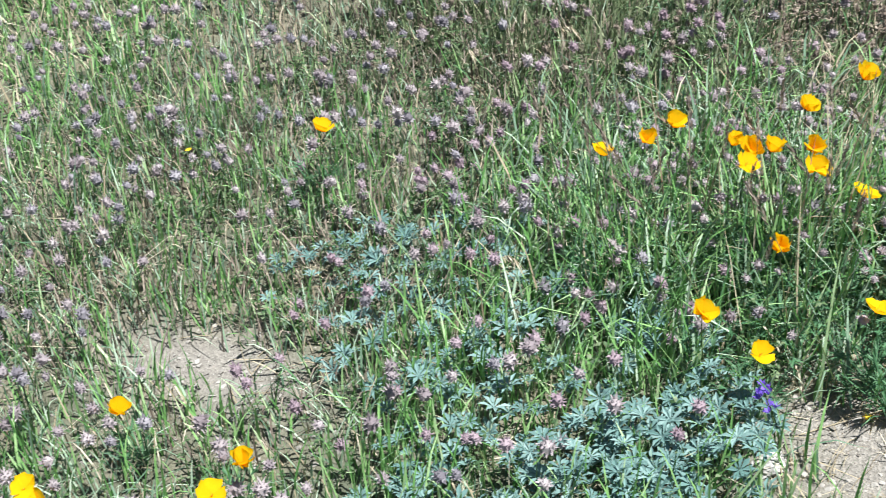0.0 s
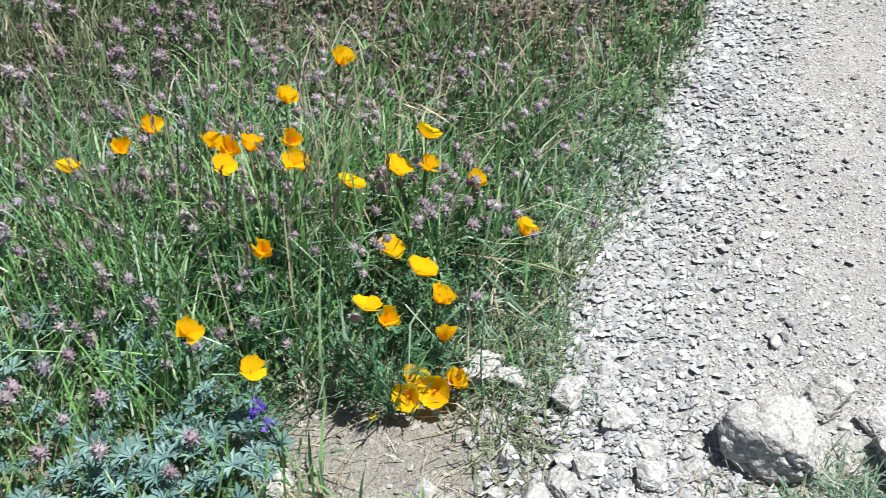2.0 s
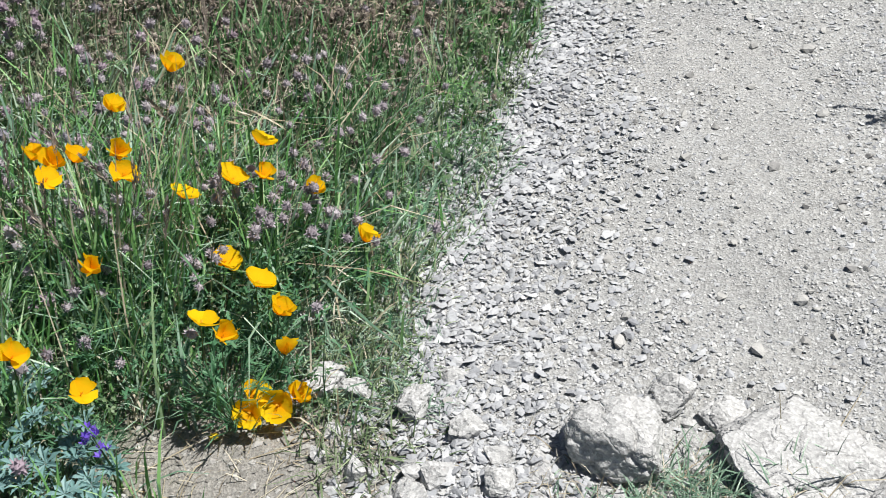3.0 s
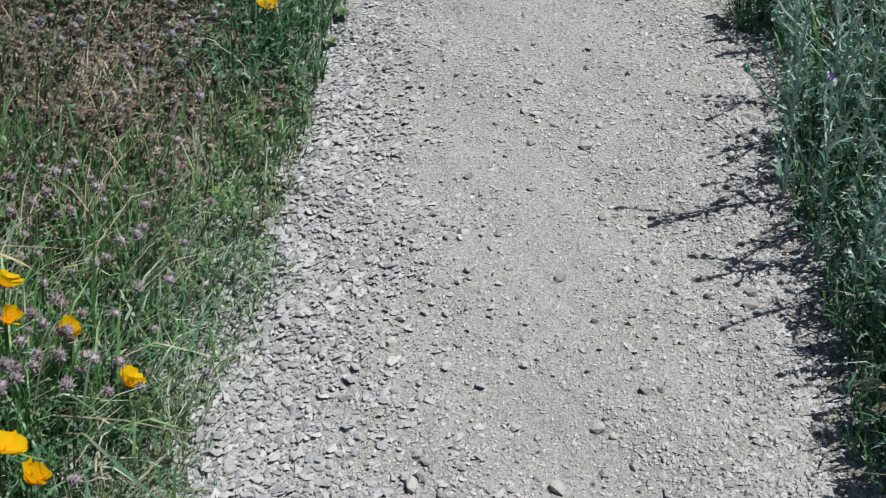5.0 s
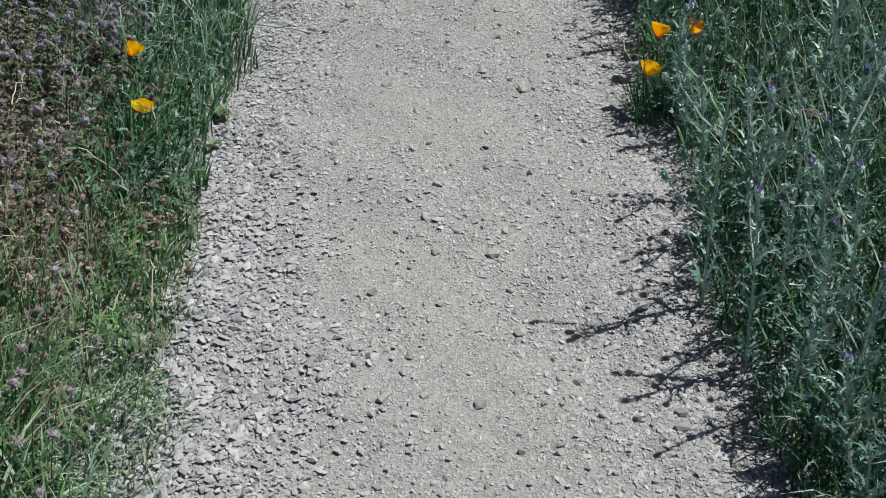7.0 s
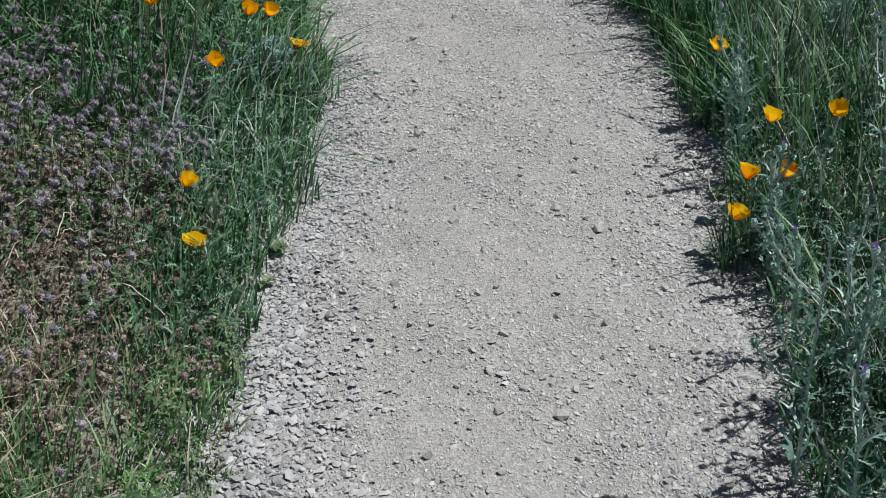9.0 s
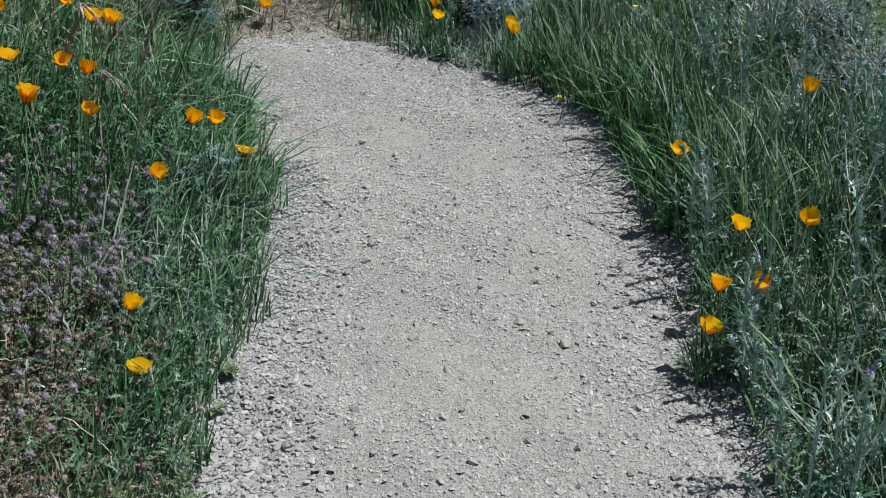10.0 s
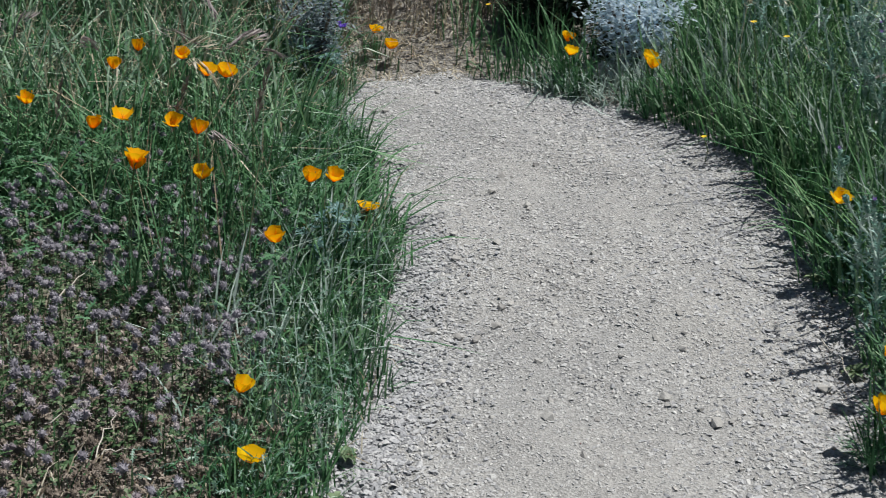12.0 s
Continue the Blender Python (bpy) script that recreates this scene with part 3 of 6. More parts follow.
def grow(name, label, mat, n, box, keep, height, width, seed, lean=0.35, curl=0.35, taper=False):
    x, y, r = patch(n, box, keep, seed)
    m = len(x)
    h = height * r.uniform(0.45, 1.15, m) * (0.7 + 0.5 * tufted(x, y, 7, seed))
    if taper:
        h = h * np.clip(0.5 + (x - edge_right(y)) / 0.24, 0.5, 1)
    h = h * np.where((x < 0) & (y > 0.6), 1 - (0.22 + 0.28 * smooth_step(2.7, 2.0, y)) * smooth_step(0.30, 0.02, edge_left(y) - x) * smooth_step(5.6, 5.0, y), 1.0)
    yaw = r.uniform(0, 6.283, m)
    v, t = blades(x, y, lie(x, y) - 0.004, h, width * r.uniform(0.6, 1.3, m), np.abs(r.normal(0, lean, m)), np.abs(r.normal(0, curl, m)), yaw)
    return tagged(new(name, mesh_of(name, v, t, mat)), label, "grass", kind="stuff")


def left_of(x, y, lo, hi, soft=0.15):
    """How far a place lies between lo and hi metres from the path's near edge, on the uphill side."""
    d = edge_left(y) - x
    return smooth_step(lo - soft, lo + soft, d) * smooth_step(hi + soft, hi - soft, d)


def spot(x, y, cx, cy, rx, ry):
    return np.exp(-(((x - cx) / rx) ** 2 + ((y - cy) / ry) ** 2))


def dry_zone(x, y):
    return np.clip(spot(x, y, -1.05, 2.35, 0.48, 0.62) * 1.4 + 0.9 * spot(x, y, -0.93, 1.92, 0.2, 0.22), 0, 1) * smooth_step(-0.05, 0.3, edge_left(y) - 0.12 - x)


def mauve_zone(x, y):
    return np.clip(spot(x, y, -1.25, 3.08, 0.62, np.where(y < 3.08, 0.42, 0.62)) * 1.9, 0, 1) * smooth_step(0.0, 0.2, edge_left(y) - 0.2 - x)


def scant(x, y):
    """Thin growth along the stony uphill edge of the path, 0 to 1."""
    return smooth_step(0.46, 0.1, edge_left(y) - x) * smooth_step(2.5, 1.9, y)


def worn(x, y):
    """Strips of stones and litter within the uphill verge, 0 to 1."""
    return np.clip(1.2 * spot(x, y, -0.72, 1.80, 0.08, 0.15) + spot(x, y, -0.65, 1.54, 0.05, 0.16) + 0.9 * spot(x, y, -0.79, 2.1, 0.06, 0.16), 0, 1)


def wild(x, y):
    """Uphill side, all that grows."""
    return (x < edge_left(y)) * (1 - bare(x, y)) * (1 - 0.85 * worn(x, y))


v, t = sheet(graded(-4, 2, 0.06, 3000), graded(-1, 7, 0.06, 3000), lie)
def turf_ground(v, t):
    """The ground sheet, with a mask of where a close turf covers the soil."""
    me = mesh_of("ground", v, t, M["soil"], True)
    x, y = v[:, 0], v[:, 1]
    near = smooth_step(-5.5, -3.8, x) * smooth_step(1.9, 1.3, x) * smooth_step(-1.2, -0.3, y) * smooth_step(7.5, 6.2, y)
    cover = me.attributes.new("turf", "FLOAT", "POINT")
    open_soil = np.maximum(bare(x, y), smooth_step(0.75, 0.15, edge_left(y) - x) * smooth_step(7.0, 5.5, y))
    grown = 0.75 * (1 - np.clip(open_soil + dry_zone(x, y), 0, 1))
    cover.data.foreach_set("value", (1 - near * (1 - grown)).astype(np.float32))
    mat = M["soil"]
    nodes, links = mat.node_tree.nodes, mat.node_tree.links
    body = [n for n in nodes if n.type == "BSDF_PRINCIPLED"][0]
    bare_soil = body.inputs["Base Color"].links[0].from_socket
    mask = nodes.new("ShaderNodeAttribute")
    mask.attribute_name = "turf"
    tone, fine = nodes.new("ShaderNodeValToRGB"), nodes.new("ShaderNodeTexNoise")
    fine.inputs["Scale"].default_value, fine.inputs["Detail"].default_value = 5.0, 9
    place = nodes.new("ShaderNodeNewGeometry")
    links.new(place.outputs["Position"], fine.inputs["Vector"])
    links.new(fine.outputs["Fac"], tone.inputs["Fac"])
    tone.color_ramp.elements[0].position, tone.color_ramp.elements[1].position = 0.35, 0.68
    tone.color_ramp.elements[0].color, tone.color_ramp.elements[1].color = (0.055, 0.078, 0.042, 1), (0.19, 0.178, 0.125, 1)
    mix = nodes.new("ShaderNodeMix")
    mix.data_type = "RGBA"
    links.new(mask.outputs["Fac"], mix.inputs["Factor"])
    links.new(bare_soil, mix.inputs["A"])
    links.new(tone.outputs["Color"], mix.inputs["B"])
    links.new(mix.outputs["Result"], body.inputs["Base Color"])
    return me


tagged(new("ground", turf_ground(v, t)), "dry crumbly brown soil of a grassy hillside", "ground", kind="structure")


LEFT_NEAR, LEFT_FAR = (-3.9, -0.3, -0.7, 5.4), (-9.0, -0.2, -1.6, 9.5)
grow("meadow_grass", "fine green meadow grass on the hillside", M["spring_grass"], 66000, LEFT_NEAR, lambda x, y: wild(x, y) * smooth_step(1.9, 1.3, y) * (1 - 0.5 * smooth_step(-1.7, -2.3, x)) * (0.25 + 0.75 * tufted(x, y)) * (1 - 0.88 * scant(x, y)) * (1 - 0.6 * dry_zone(x, y)) * (1 - 0.75 * mauve_zone(x, y)), 0.15, 0.0056, 1, 0.18, 0.25)
grow("meadow_grass", "dark green meadow grass on the hillside", M["deep_grass"], 54000, LEFT_NEAR, lambda x, y: wild(x, y) * smooth_step(1.9, 2.5, y) * (0.25 + 0.75 * tufted(x, y)) * (1 - 0.88 * scant(x, y)) * (1 - 0.6 * dry_zone(x, y)) * (1 - 0.75 * mauve_zone(x, y)), 0.14, 0.0056, 93, 0.22, 0.3)
grow("meadow_grass", "fine green meadow grass on the hillside", M["grey_grass"], 44000, LEFT_NEAR, lambda x, y: wild(x, y) * (0.2 + 0.6 * tufted(x, y, 6, 2)) * (1 - 0.8 * scant(x, y)) * (1 - 0.8 * dry_zone(x, y)) * (1 - 0.7 * mauve_zone(x, y)), 0.12, 0.0045, 2, 0.4, 0.4)
grow("meadow_stalks", "brown dry clover stalks among the green", M["russet"], 8000, (-3.7, -1.7, 0.1, 2.4), lambda x, y: wild(x, y) * smooth_step(-1.75, -2.2, x) * (0.3 + 0.7 * tufted(x, y, 6, 8)), 0.14, 0.0042, 101, 0.35, 0.35)
grow("meadow_straw", "dry straw-coloured grass among the green", M["straw"], 22000, LEFT_NEAR, lambda x, y: wild(x, y) * (0.25 + 0.5 * tufted(x, y, 4, 5)) * (1 - 0.6 * mauve_zone(x, y)) * (1 - 0.75 * left_of(x, y, -0.1, 0.28, 0.1) * smooth_step(1.2, 1.7, y)), 0.12, 0.0038, 3, 0.45, 0.4)
grow("far_grass", "mixed green and pale grass higher on the hillside", M["grey_grass"], 24000, LEFT_FAR, lambda x, y: wild(x, y) * 0.8 * (1 - smooth_step(-3.5, -2.7, x) * smooth_step(5.0, 4.2, y) * smooth_step(-0.6, 0.2, y)), 0.2, 0.0055, 4)
grow("slope_grass", "green grass among clover up the slope", M["spring_grass"], 13000, (-6.6, -3.3, -0.2, 3.8), lambda x, y: smooth_step(-3.3, -3.7, x) * (0.4 + 0.6 * tufted(x, y, 5, 2)), 0.15, 0.0075, 91, 0.35, 0.4)
grow("slope_straw", "dry grass among clover up the slope", M["straw"], 6000, (-6.6, -3.3, -0.2, 3.8), lambda x, y: smooth_step(-3.3, -3.7, x) * (0.4 + 0.6 * tufted(x, y, 4, 7)), 0.15, 0.006, 92, 0.7, 0.5)
grow("far_straw", "pale dry grass higher on the hillside", M["straw"], 17000, LEFT_FAR, lambda x, y: wild(x, y) * (0.5 + 0.4 * tufted(x, y, 3, 1)) * (1 - smooth_step(-3.5, -2.7, x) * smooth_step(5.0, 4.2, y) * smooth_step(-0.6, 0.2, y)), 0.2, 0.004, 5, 0.6)
grow("meadow_grass", "olive-green meadow grass on the hillside", M["olive"], 30000, (-3.2, -0.4, 1.2, 2.8), lambda x, y: wild(x, y) * smooth_step(1.4, 1.9, y) * smooth_step(2.6, 2.1, y) * (0.3 + 0.7 * tufted(x, y)) * (1 - 0.85 * scant(x, y)) * (1 - 0.65 * dry_zone(x, y)), 0.14, 0.0052, 96, 0.22, 0.3)
grow("meadow_grass", "fresh green grass between clover and path", M["grass"], 9000, (-1.7, -0.6, 1.05, 2.1), lambda x, y: wild(x, y) * left_of(x, y, 0.2, 0.7, 0.15) * (0.3 + 0.7 * tufted(x, y, 7, 11)), 0.15, 0.005, 94, 0.2, 0.3)
grow("verge_grass", "fresh green grass fringing the path", M["grass"], 30000, (-1.5, -0.3, 0.9, 5.0), lambda x, y: wild(x, y) * left_of(x, y, 0.0, 0.22, 0.1) * (0.15 + 0.85 * smooth_step(1.2, 2.2, y)) * (0.35 + 0.65 * tufted(x, y, 9, 2)) * smooth_step(2.4, 1.8, y), 0.12, 0.0046, 6, 0.3, 0.4)
grow("verge_grass", "dark green grass fringing the path", M["deep_grass"], 17000, (-1.5, -0.3, 1.6, 5.0), lambda x, y: wild(x, y) * left_of(x, y, 0.07, 0.26, 0.08) * smooth_step(2.05, 2.6, y) * (0.35 + 0.65 * tufted(x, y, 9, 4)), 0.19, 0.005, 66, 0.25, 0.4)
grow("verge_grass", "bright short grass fringing the path", M["spring_grass"], 9000, (-1.0, -0.35, 1.6, 2.5), lambda x, y: wild(x, y) * left_of(x, y, 0.03, 0.17, 0.06) * smooth_step(1.65, 1.85, y) * smooth_step(2.4, 2.15, y) * (0.2 + 0.8 * tufted(x, y, 10, 6)), 0.11, 0.0046, 100, 0.4, 0.4)
grow("verge_grass", "grey-green grass fringing the path", M["grey_grass"], 16000, (-1.5, -0.3, 0.9, 5.0), lambda x, y: wild(x, y) * left_of(x, y, 0.04, 0.24, 0.08) * (0.25 + 0.75 * tufted(x, y, 8, 6)) * (0.3 + 0.7 * smooth_step(1.3, 2.2, y)) * (1 - 0.5 * smooth_step(1.9, 2.4, y)), 0.10, 0.0042, 25, 0.5, 0.5)
grow("poppy_bank_grass", "lush green grass round the poppies", M["spring_grass"], 9500, (-2.2, -0.6, 0.7, 2.0), lambda x, y: wild(x, y) * np.clip(spot(x, y, -1.42, 1.28, 0.45, 0.42) * 1.2, 0, 1) * (0.25 + 0.75 * tufted(x, y, 9, 3)), 0.22, 0.0055, 7, 0.35, 0.35)
grow("poppy_bank_grass", "lush green grass round the poppies", M["deep_grass"], 13000, (-1.7, -0.4, 3.0, 4.9), lambda x, y: wild(x, y) * np.clip(spot(x, y, -0.95, 4.05, 0.6, 0.5) * 1.4, 0, 1) * (1 - mauve_zone(x, y)), 0.22, 0.0075, 8, 0.35, 0.6)
grow("poppy_bank_grass", "pale grey-green grass round the poppies", M["grey_grass"], 9000, (-2.4, -0.6, 0.7, 2.0), lambda x, y: wild(x, y) * np.clip(spot(x, y, -1.35, 1.3, 0.6, 0.45) * 1.1, 0, 1) * (0.2 + 0.8 * tufted(x, y, 8, 7)), 0.22, 0.0058, 64, 0.4, 0.5)
grow("poppy_bank_straw", "dry stalks among the poppies", M["straw"], 3000, (-2.4, -0.6, 0.7, 2.2), lambda x, y: wild(x, y) * np.clip(spot(x, y, -1.25, 1.4, 0.6, 0.5) * 1.1, 0, 1) * (0.2 + 0.8 * tufted(x, y, 7, 3)), 0.22, 0.0042, 65, 0.5, 0.5)
grow("straw_litter", "broken dry stalks lying among the meadow plants", M["straw"], 10000, (-3.6, -0.5, 0.0, 4.6), lambda x, y: wild(x, y) * 0.5 * (1 - 0.7 * smooth_step(2.1, 2.6, y)), 0.055, 0.0034, 17, 2.2, 0.3)
grow("dry_stubble", "short brown dried stalks in the worn patch", M["russet"], 11000, (-2.2, -0.5, 1.3, 3.6), lambda x, y: wild(x, y) * np.clip(dry_zone(x, y) + 0.35 * mauve_zone(x, y), 0, 1), 0.08, 0.003, 18, 0.6, 0.4)
grow("tall_grass", "tall grey-green oat grass beside the bend", M["grey_grass"], 7500, (-3.0, -0.55, 3.9, 6.8), lambda x, y: wild(x, y) * smooth_step(4.0, 4.7, y) * smooth_step(0.12, 0.3, edge_left(y) - x) * (0.3 + 0.7 * tufted(x, y, 6, 1)), 0.38, 0.0092, 23, 0.3, 0.6)
grow("tall_grass", "tall dark green oat grass beside the bend", M["deep_grass"], 6000, (-3.0, -0.5, 3.4, 6.8), lambda x, y: wild(x, y) * smooth_step(3.5, 4.2, y) * smooth_step(0.1, 0.28, edge_left(y) - x) * (1 - mauve_zone(x, y)), 0.36, 0.009, 24, 0.3, 0.6)
grow("dry_stubble", "short pale dried stalks in the worn patch", M["straw"], 15000, (-2.2, -0.5, 1.3, 3.6), lambda x, y: wild(x, y) * np.clip(dry_zone(x, y), 0, 1) * (1 - 0.8 * mauve_zone(x, y)) * smooth_step(2.7, 2.2, y), 0.11, 0.0036, 26, 0.6, 0.4)
grow("tall_straw", "tall pale dry stalks beside the bend", M["straw"], 3600, (-3.0, -0.6, 3.7, 6.8), lambda x, y: wild(x, y) * smooth_step(3.8, 4.6, y) * smooth_step(0.1, 0.3, edge_left(y) - x) * (0.2 + 0.8 * tufted(x, y, 5, 4)), 0.40, 0.0055, 61, 0.5, 0.6)
grow("silver_grass", "silvery broad-bladed grass beside the bend", M["silver_grass"], 13000, (-2.6, -0.4, 2.6, 5.2), lambda x, y: wild(x, y) * smooth_step(2.6, 3.3, y) * left_of(x, y, 0.09, 0.45, 0.08) * (1 - 0.8 * spot(x, y, -1.1, 3.7, 0.4, 0.35)) * (0.25 + 0.75 * tufted(x, y, 7, 9)), 0.22, 0.0055, 62, 0.35, 0.5)
RIGHT = (0.35, 2.2, -0.3, 6.6)


def downhill(x, y, margin=0.0):
    return (x > edge_right(y) + margin) * smooth_step(0.5, 0.0, x - brink(y))


grow("silver_grass", "short silvery grass fringing the downhill edge", M["silver_grass"], 4000, (-0.05, 0.75, 4.0, 5.15), lambda x, y: downhill(x, y, 0.0) * np.clip(spot(x, y, 0.16, 4.76, 0.14, 0.16) + spot(x, y, 0.36, 4.85, 0.16, 0.2), 0, 1), 0.12, 0.005, 63, 0.7, 0.7)
grow("downhill_grass", "dense fresh green grass on the downhill verge", M["grass"], 32000, RIGHT, lambda x, y: downhill(x, y, 0.03) * (0.08 + 0.92 * smooth_step(2.7, 3.5, y)) * (1 - np.clip(1.1 * spot(x, y, 0.40, 4.85, 0.20, 0.34) + spot(x, y, 0.17, 5.3, 0.22, 0.2), 0, 1)), 0.27, 0.0058, 9, 0.2, 0.35, taper=True)
grow("downhill_grass", "dense fresh green grass on the downhill verge", M["deep_grass"], 17000, (-0.4, 1.6, 2.6, 6.6), lambda x, y: downhill(x, y, 0.02) * smooth_step(2.8, 3.6, y) * 0.9 * (1 - np.clip(1.1 * spot(x, y, 0.40, 4.85, 0.20, 0.34) + spot(x, y, 0.17, 5.3, 0.22, 0.2), 0, 1)), 0.30, 0.0064, 10, 0.2, 0.35, taper=True)
grow("downhill_grass", "short dark green grass under the thistles", M["deep_grass"], 35000, (0.35, 1.7, -0.7, 4.2), lambda x, y: downhill(x, y, 0.04) * (0.4 + 0.6 * tufted(x, y, 8, 6)), 0.15, 0.0055, 69, 0.25, 0.35, taper=True)
grow("silver_grass", "thin silvery stems among the thistles", M["silver_grass"], 17000, (0.35, 1.6, 0.7, 5.0), lambda x, y: downhill(x, y, 0.14) * smooth_step(4.8, 4.4, y) * (0.2 + 0.8 * tufted(x, y, 8, 1)) * (0.22 + 0.78 * smooth_step(2.8, 3.4, y)), 0.29, 0.0045, 67, 0.18, 0.3, taper=True)
grow("downhill_straw", "pale dry grass among the thistles", M["straw"], 1800, RIGHT, lambda x, y: downhill(x, y, 0.12) * 0.3, 0.3, 0.003, 11, 0.3, 0.4)
grow("end_straw", "brown dry grass on the bank where the path bends", M["russet"], 8000, (-1.0, 0.2, 5.0, 7.6), lambda x, y: np.maximum(off_path(x, y), y > 5.3) * smooth_step(5.2, 5.5, y) * (x < brink(y)), 0.22, 0.004, 12, 0.3, 0.3)
grow("end_straw", "pale dry grass on the bank where the path bends", M["straw"], 8000, (-1.8, 0.2, 5.0, 7.8), lambda x, y: np.maximum(off_path(x, y), y > 5.3) * smooth_step(5.15, 5.7, y) * (x < brink(y)), 0.20, 0.004, 22, 0.5, 0.4)
grow("end_straw", "dry twigs and stalks on the dirt where the path bends", M["straw"], 900, (-0.75, -0.1, 5.0, 5.45), lambda x, y: (y > 5.0) * 0.7, 0.09, 0.0032, 27, 1.0, 0.6)
grow("rock_grass", "short dry grass tuft round the boulders", M["grey_grass"], 2600, (-0.36, 0.12, 0.62, 0.86), lambda x, y: spot(x, y, -0.1, 0.74, 0.16, 0.07), 0.11, 0.0026, 13, 0.7, 0.5)
grow("rock_straw", "short dry grass tuft round the boulders", M["straw"], 1600, (-0.5, 0.12, 0.6, 0.9), lambda x, y: 0.05 + spot(x, y, -0.15, 0.74, 0.2, 0.07), 0.12, 0.0022, 14, 0.9, 0.5)
grow("soil_straw", "sparse dry blades on bare soil", M["straw"], 1800, (-1.2, -0.5, 0.5, 1.3), lambda x, y: (x < edge_left(y) + 0.1) * 0.5, 0.05, 0.002, 15, 1.2, 0.6)
grow("soil_grass", "thin olive-green grass between poppies and rocks", M["olive"], 2600, (-0.95, -0.5, 0.66, 1.3), lambda x, y: (x < edge_left(y) + 0.12) * np.clip(spot(x, y, -0.67, 0.86, 0.10, 0.14) + spot(x, y, -0.70, 1.1, 0.1, 0.15), 0, 1), 0.07, 0.003, 68, 0.6, 0.5)
grow("soil_grass", "thin grey-green grass between the rocks", M["grey_grass"], 5200, (-0.9, -0.5, 0.9, 1.9), lambda x, y: (x < edge_left(y) + 0.07) * (0.35 + 0.65 * tufted(x, y, 11, 3)), 0.08, 0.003, 16, 0.7, 0.5)
grow("soil_grass", "low olive-green grass creeping into the gravel", M["olive"], 6500, (-0.95, -0.48, 0.95, 2.1), lambda x, y: (x < edge_left(y) + 0.06) * smooth_step(0.25, 0.1, edge_left(y) - x) * (0.15 + 0.85 * tufted(x, y, 12, 8)), 0.085, 0.0036, 95, 0.5, 0.5)
grow("edge_litter", "brown broken stalks among stones at the path's edge", M["russet"], 4200, (-1.2, -0.3, 1.0, 2.5), lambda x, y: (x < edge_left(y) + 0.09) * np.maximum(smooth_step(0.34, 0.12, edge_left(y) - x), worn(x, y)) * (0.2 + 0.8 * tufted(x, y, 10, 5)), 0.045, 0.0034, 97, 1.8, 0.5)
grow("edge_litter", "pale broken stalks among stones at the path's edge", M["straw"], 2600, (-1.2, -0.3, 1.0, 2.5), lambda x, y: (x < edge_left(y) + 0.07) * np.maximum(smooth_step(0.34, 0.12, edge_left(y) - x), worn(x, y)) * (0.2 + 0.8 * tufted(x, y, 10, 2)), 0.05, 0.003, 98, 2.0, 0.5)
grow("soil_grass", "small tufts of dark grass rooted in the gravel", M["grass"], 2600, (-1.1, -0.3, 1.1, 2.3), lambda x, y: (x < edge_left(y) + 0.08) * smooth_step(0.2, 0.08, edge_left(y) - x) * smooth_step(0.45, 0.8, tufted(x, y, 13, 4)), 0.08, 0.004, 99, 0.6, 0.5)


# ---- clover ----
def floret_ball(seed, n=34):
    """A woolly clover head: a small ball bristling with short hair-fine florets, about one across."""
    r = np.random.default_rng(seed)
    bm = bmesh.new()
    bmesh.ops.create_icosphere(bm, subdivisions=1, radius=0.33)
    heap = Heap()
    heap.add([np.array(w.co) * r.uniform(0.85, 1.12) * np.array([1, 1, 1.15]) for w in bm.verts], [[w.index for w in f.verts] for f in bm.faces])
    bm.free()
    up = 1 - 1.75 * (np.arange(n) + 0.5) / n
    turn = np.arange(n) * 2.4 + r.normal(0, 0.3, n)
    for k in range(n):
        s = math.sqrt(max(0.0, 1 - up[k] ** 2))
        d = np.array([s * math.cos(turn[k]), s * math.sin(turn[k]), up[k] * 1.15])
        side = np.cross(d, [0.2, 0.1, 1.0])
        side /= np.linalg.norm(side) + 1e-9
        wide = r.uniform(0.05, 0.10)
        heap.add([d * 0.26 - side * wide, d * 0.26 + side * wide, d * r.uniform(0.40, 0.54) + side * r.normal(0, 0.06) + np.array([0, 0, 0.04])], [(0, 1, 2)])
    return np.concatenate(heap.v), np.concatenate(heap.t)


def trefoil(seed, leaves=4):
    """Clover foliage: trefoil leaves on thin stalks round a stem one tall."""
    r = np.random.default_rng(seed)
    heap = Heap()
    for k in range(leaves):
        a, h, d = r.uniform(0, 6.283), r.uniform(0.25, 0.8), r.uniform(0.10, 0.24)
        c = np.array([d * math.cos(a), d * math.sin(a), h])
        for j in range(3):
            b = a + (j - 1) * 1.5 + r.uniform(-0.2, 0.2)
            f, g = np.array([math.cos(b), math.sin(b), r.uniform(-0.1, 0.35)]), np.array([-math.sin(b), math.cos(b), 0])
            heap.add([c, c + 0.07 * f - 0.04 * g, c + 0.07 * f + 0.04 * g, c + 0.13 * f - 0.02 * np.array([0, 0, 1.0])], [(0, 1, 2), (1, 3, 2)])
        heap.add([(0, 0, h * 0.4), (0.008, 0, h * 0.4 + 0.02), c], [(0, 1, 2)])
    return np.concatenate(heap.v), np.concatenate(heap.t)


clover_heads = [floret_ball(s) for s in range(4)]
clover_leaves = [trefoil(s + 10) for s in range(4)]


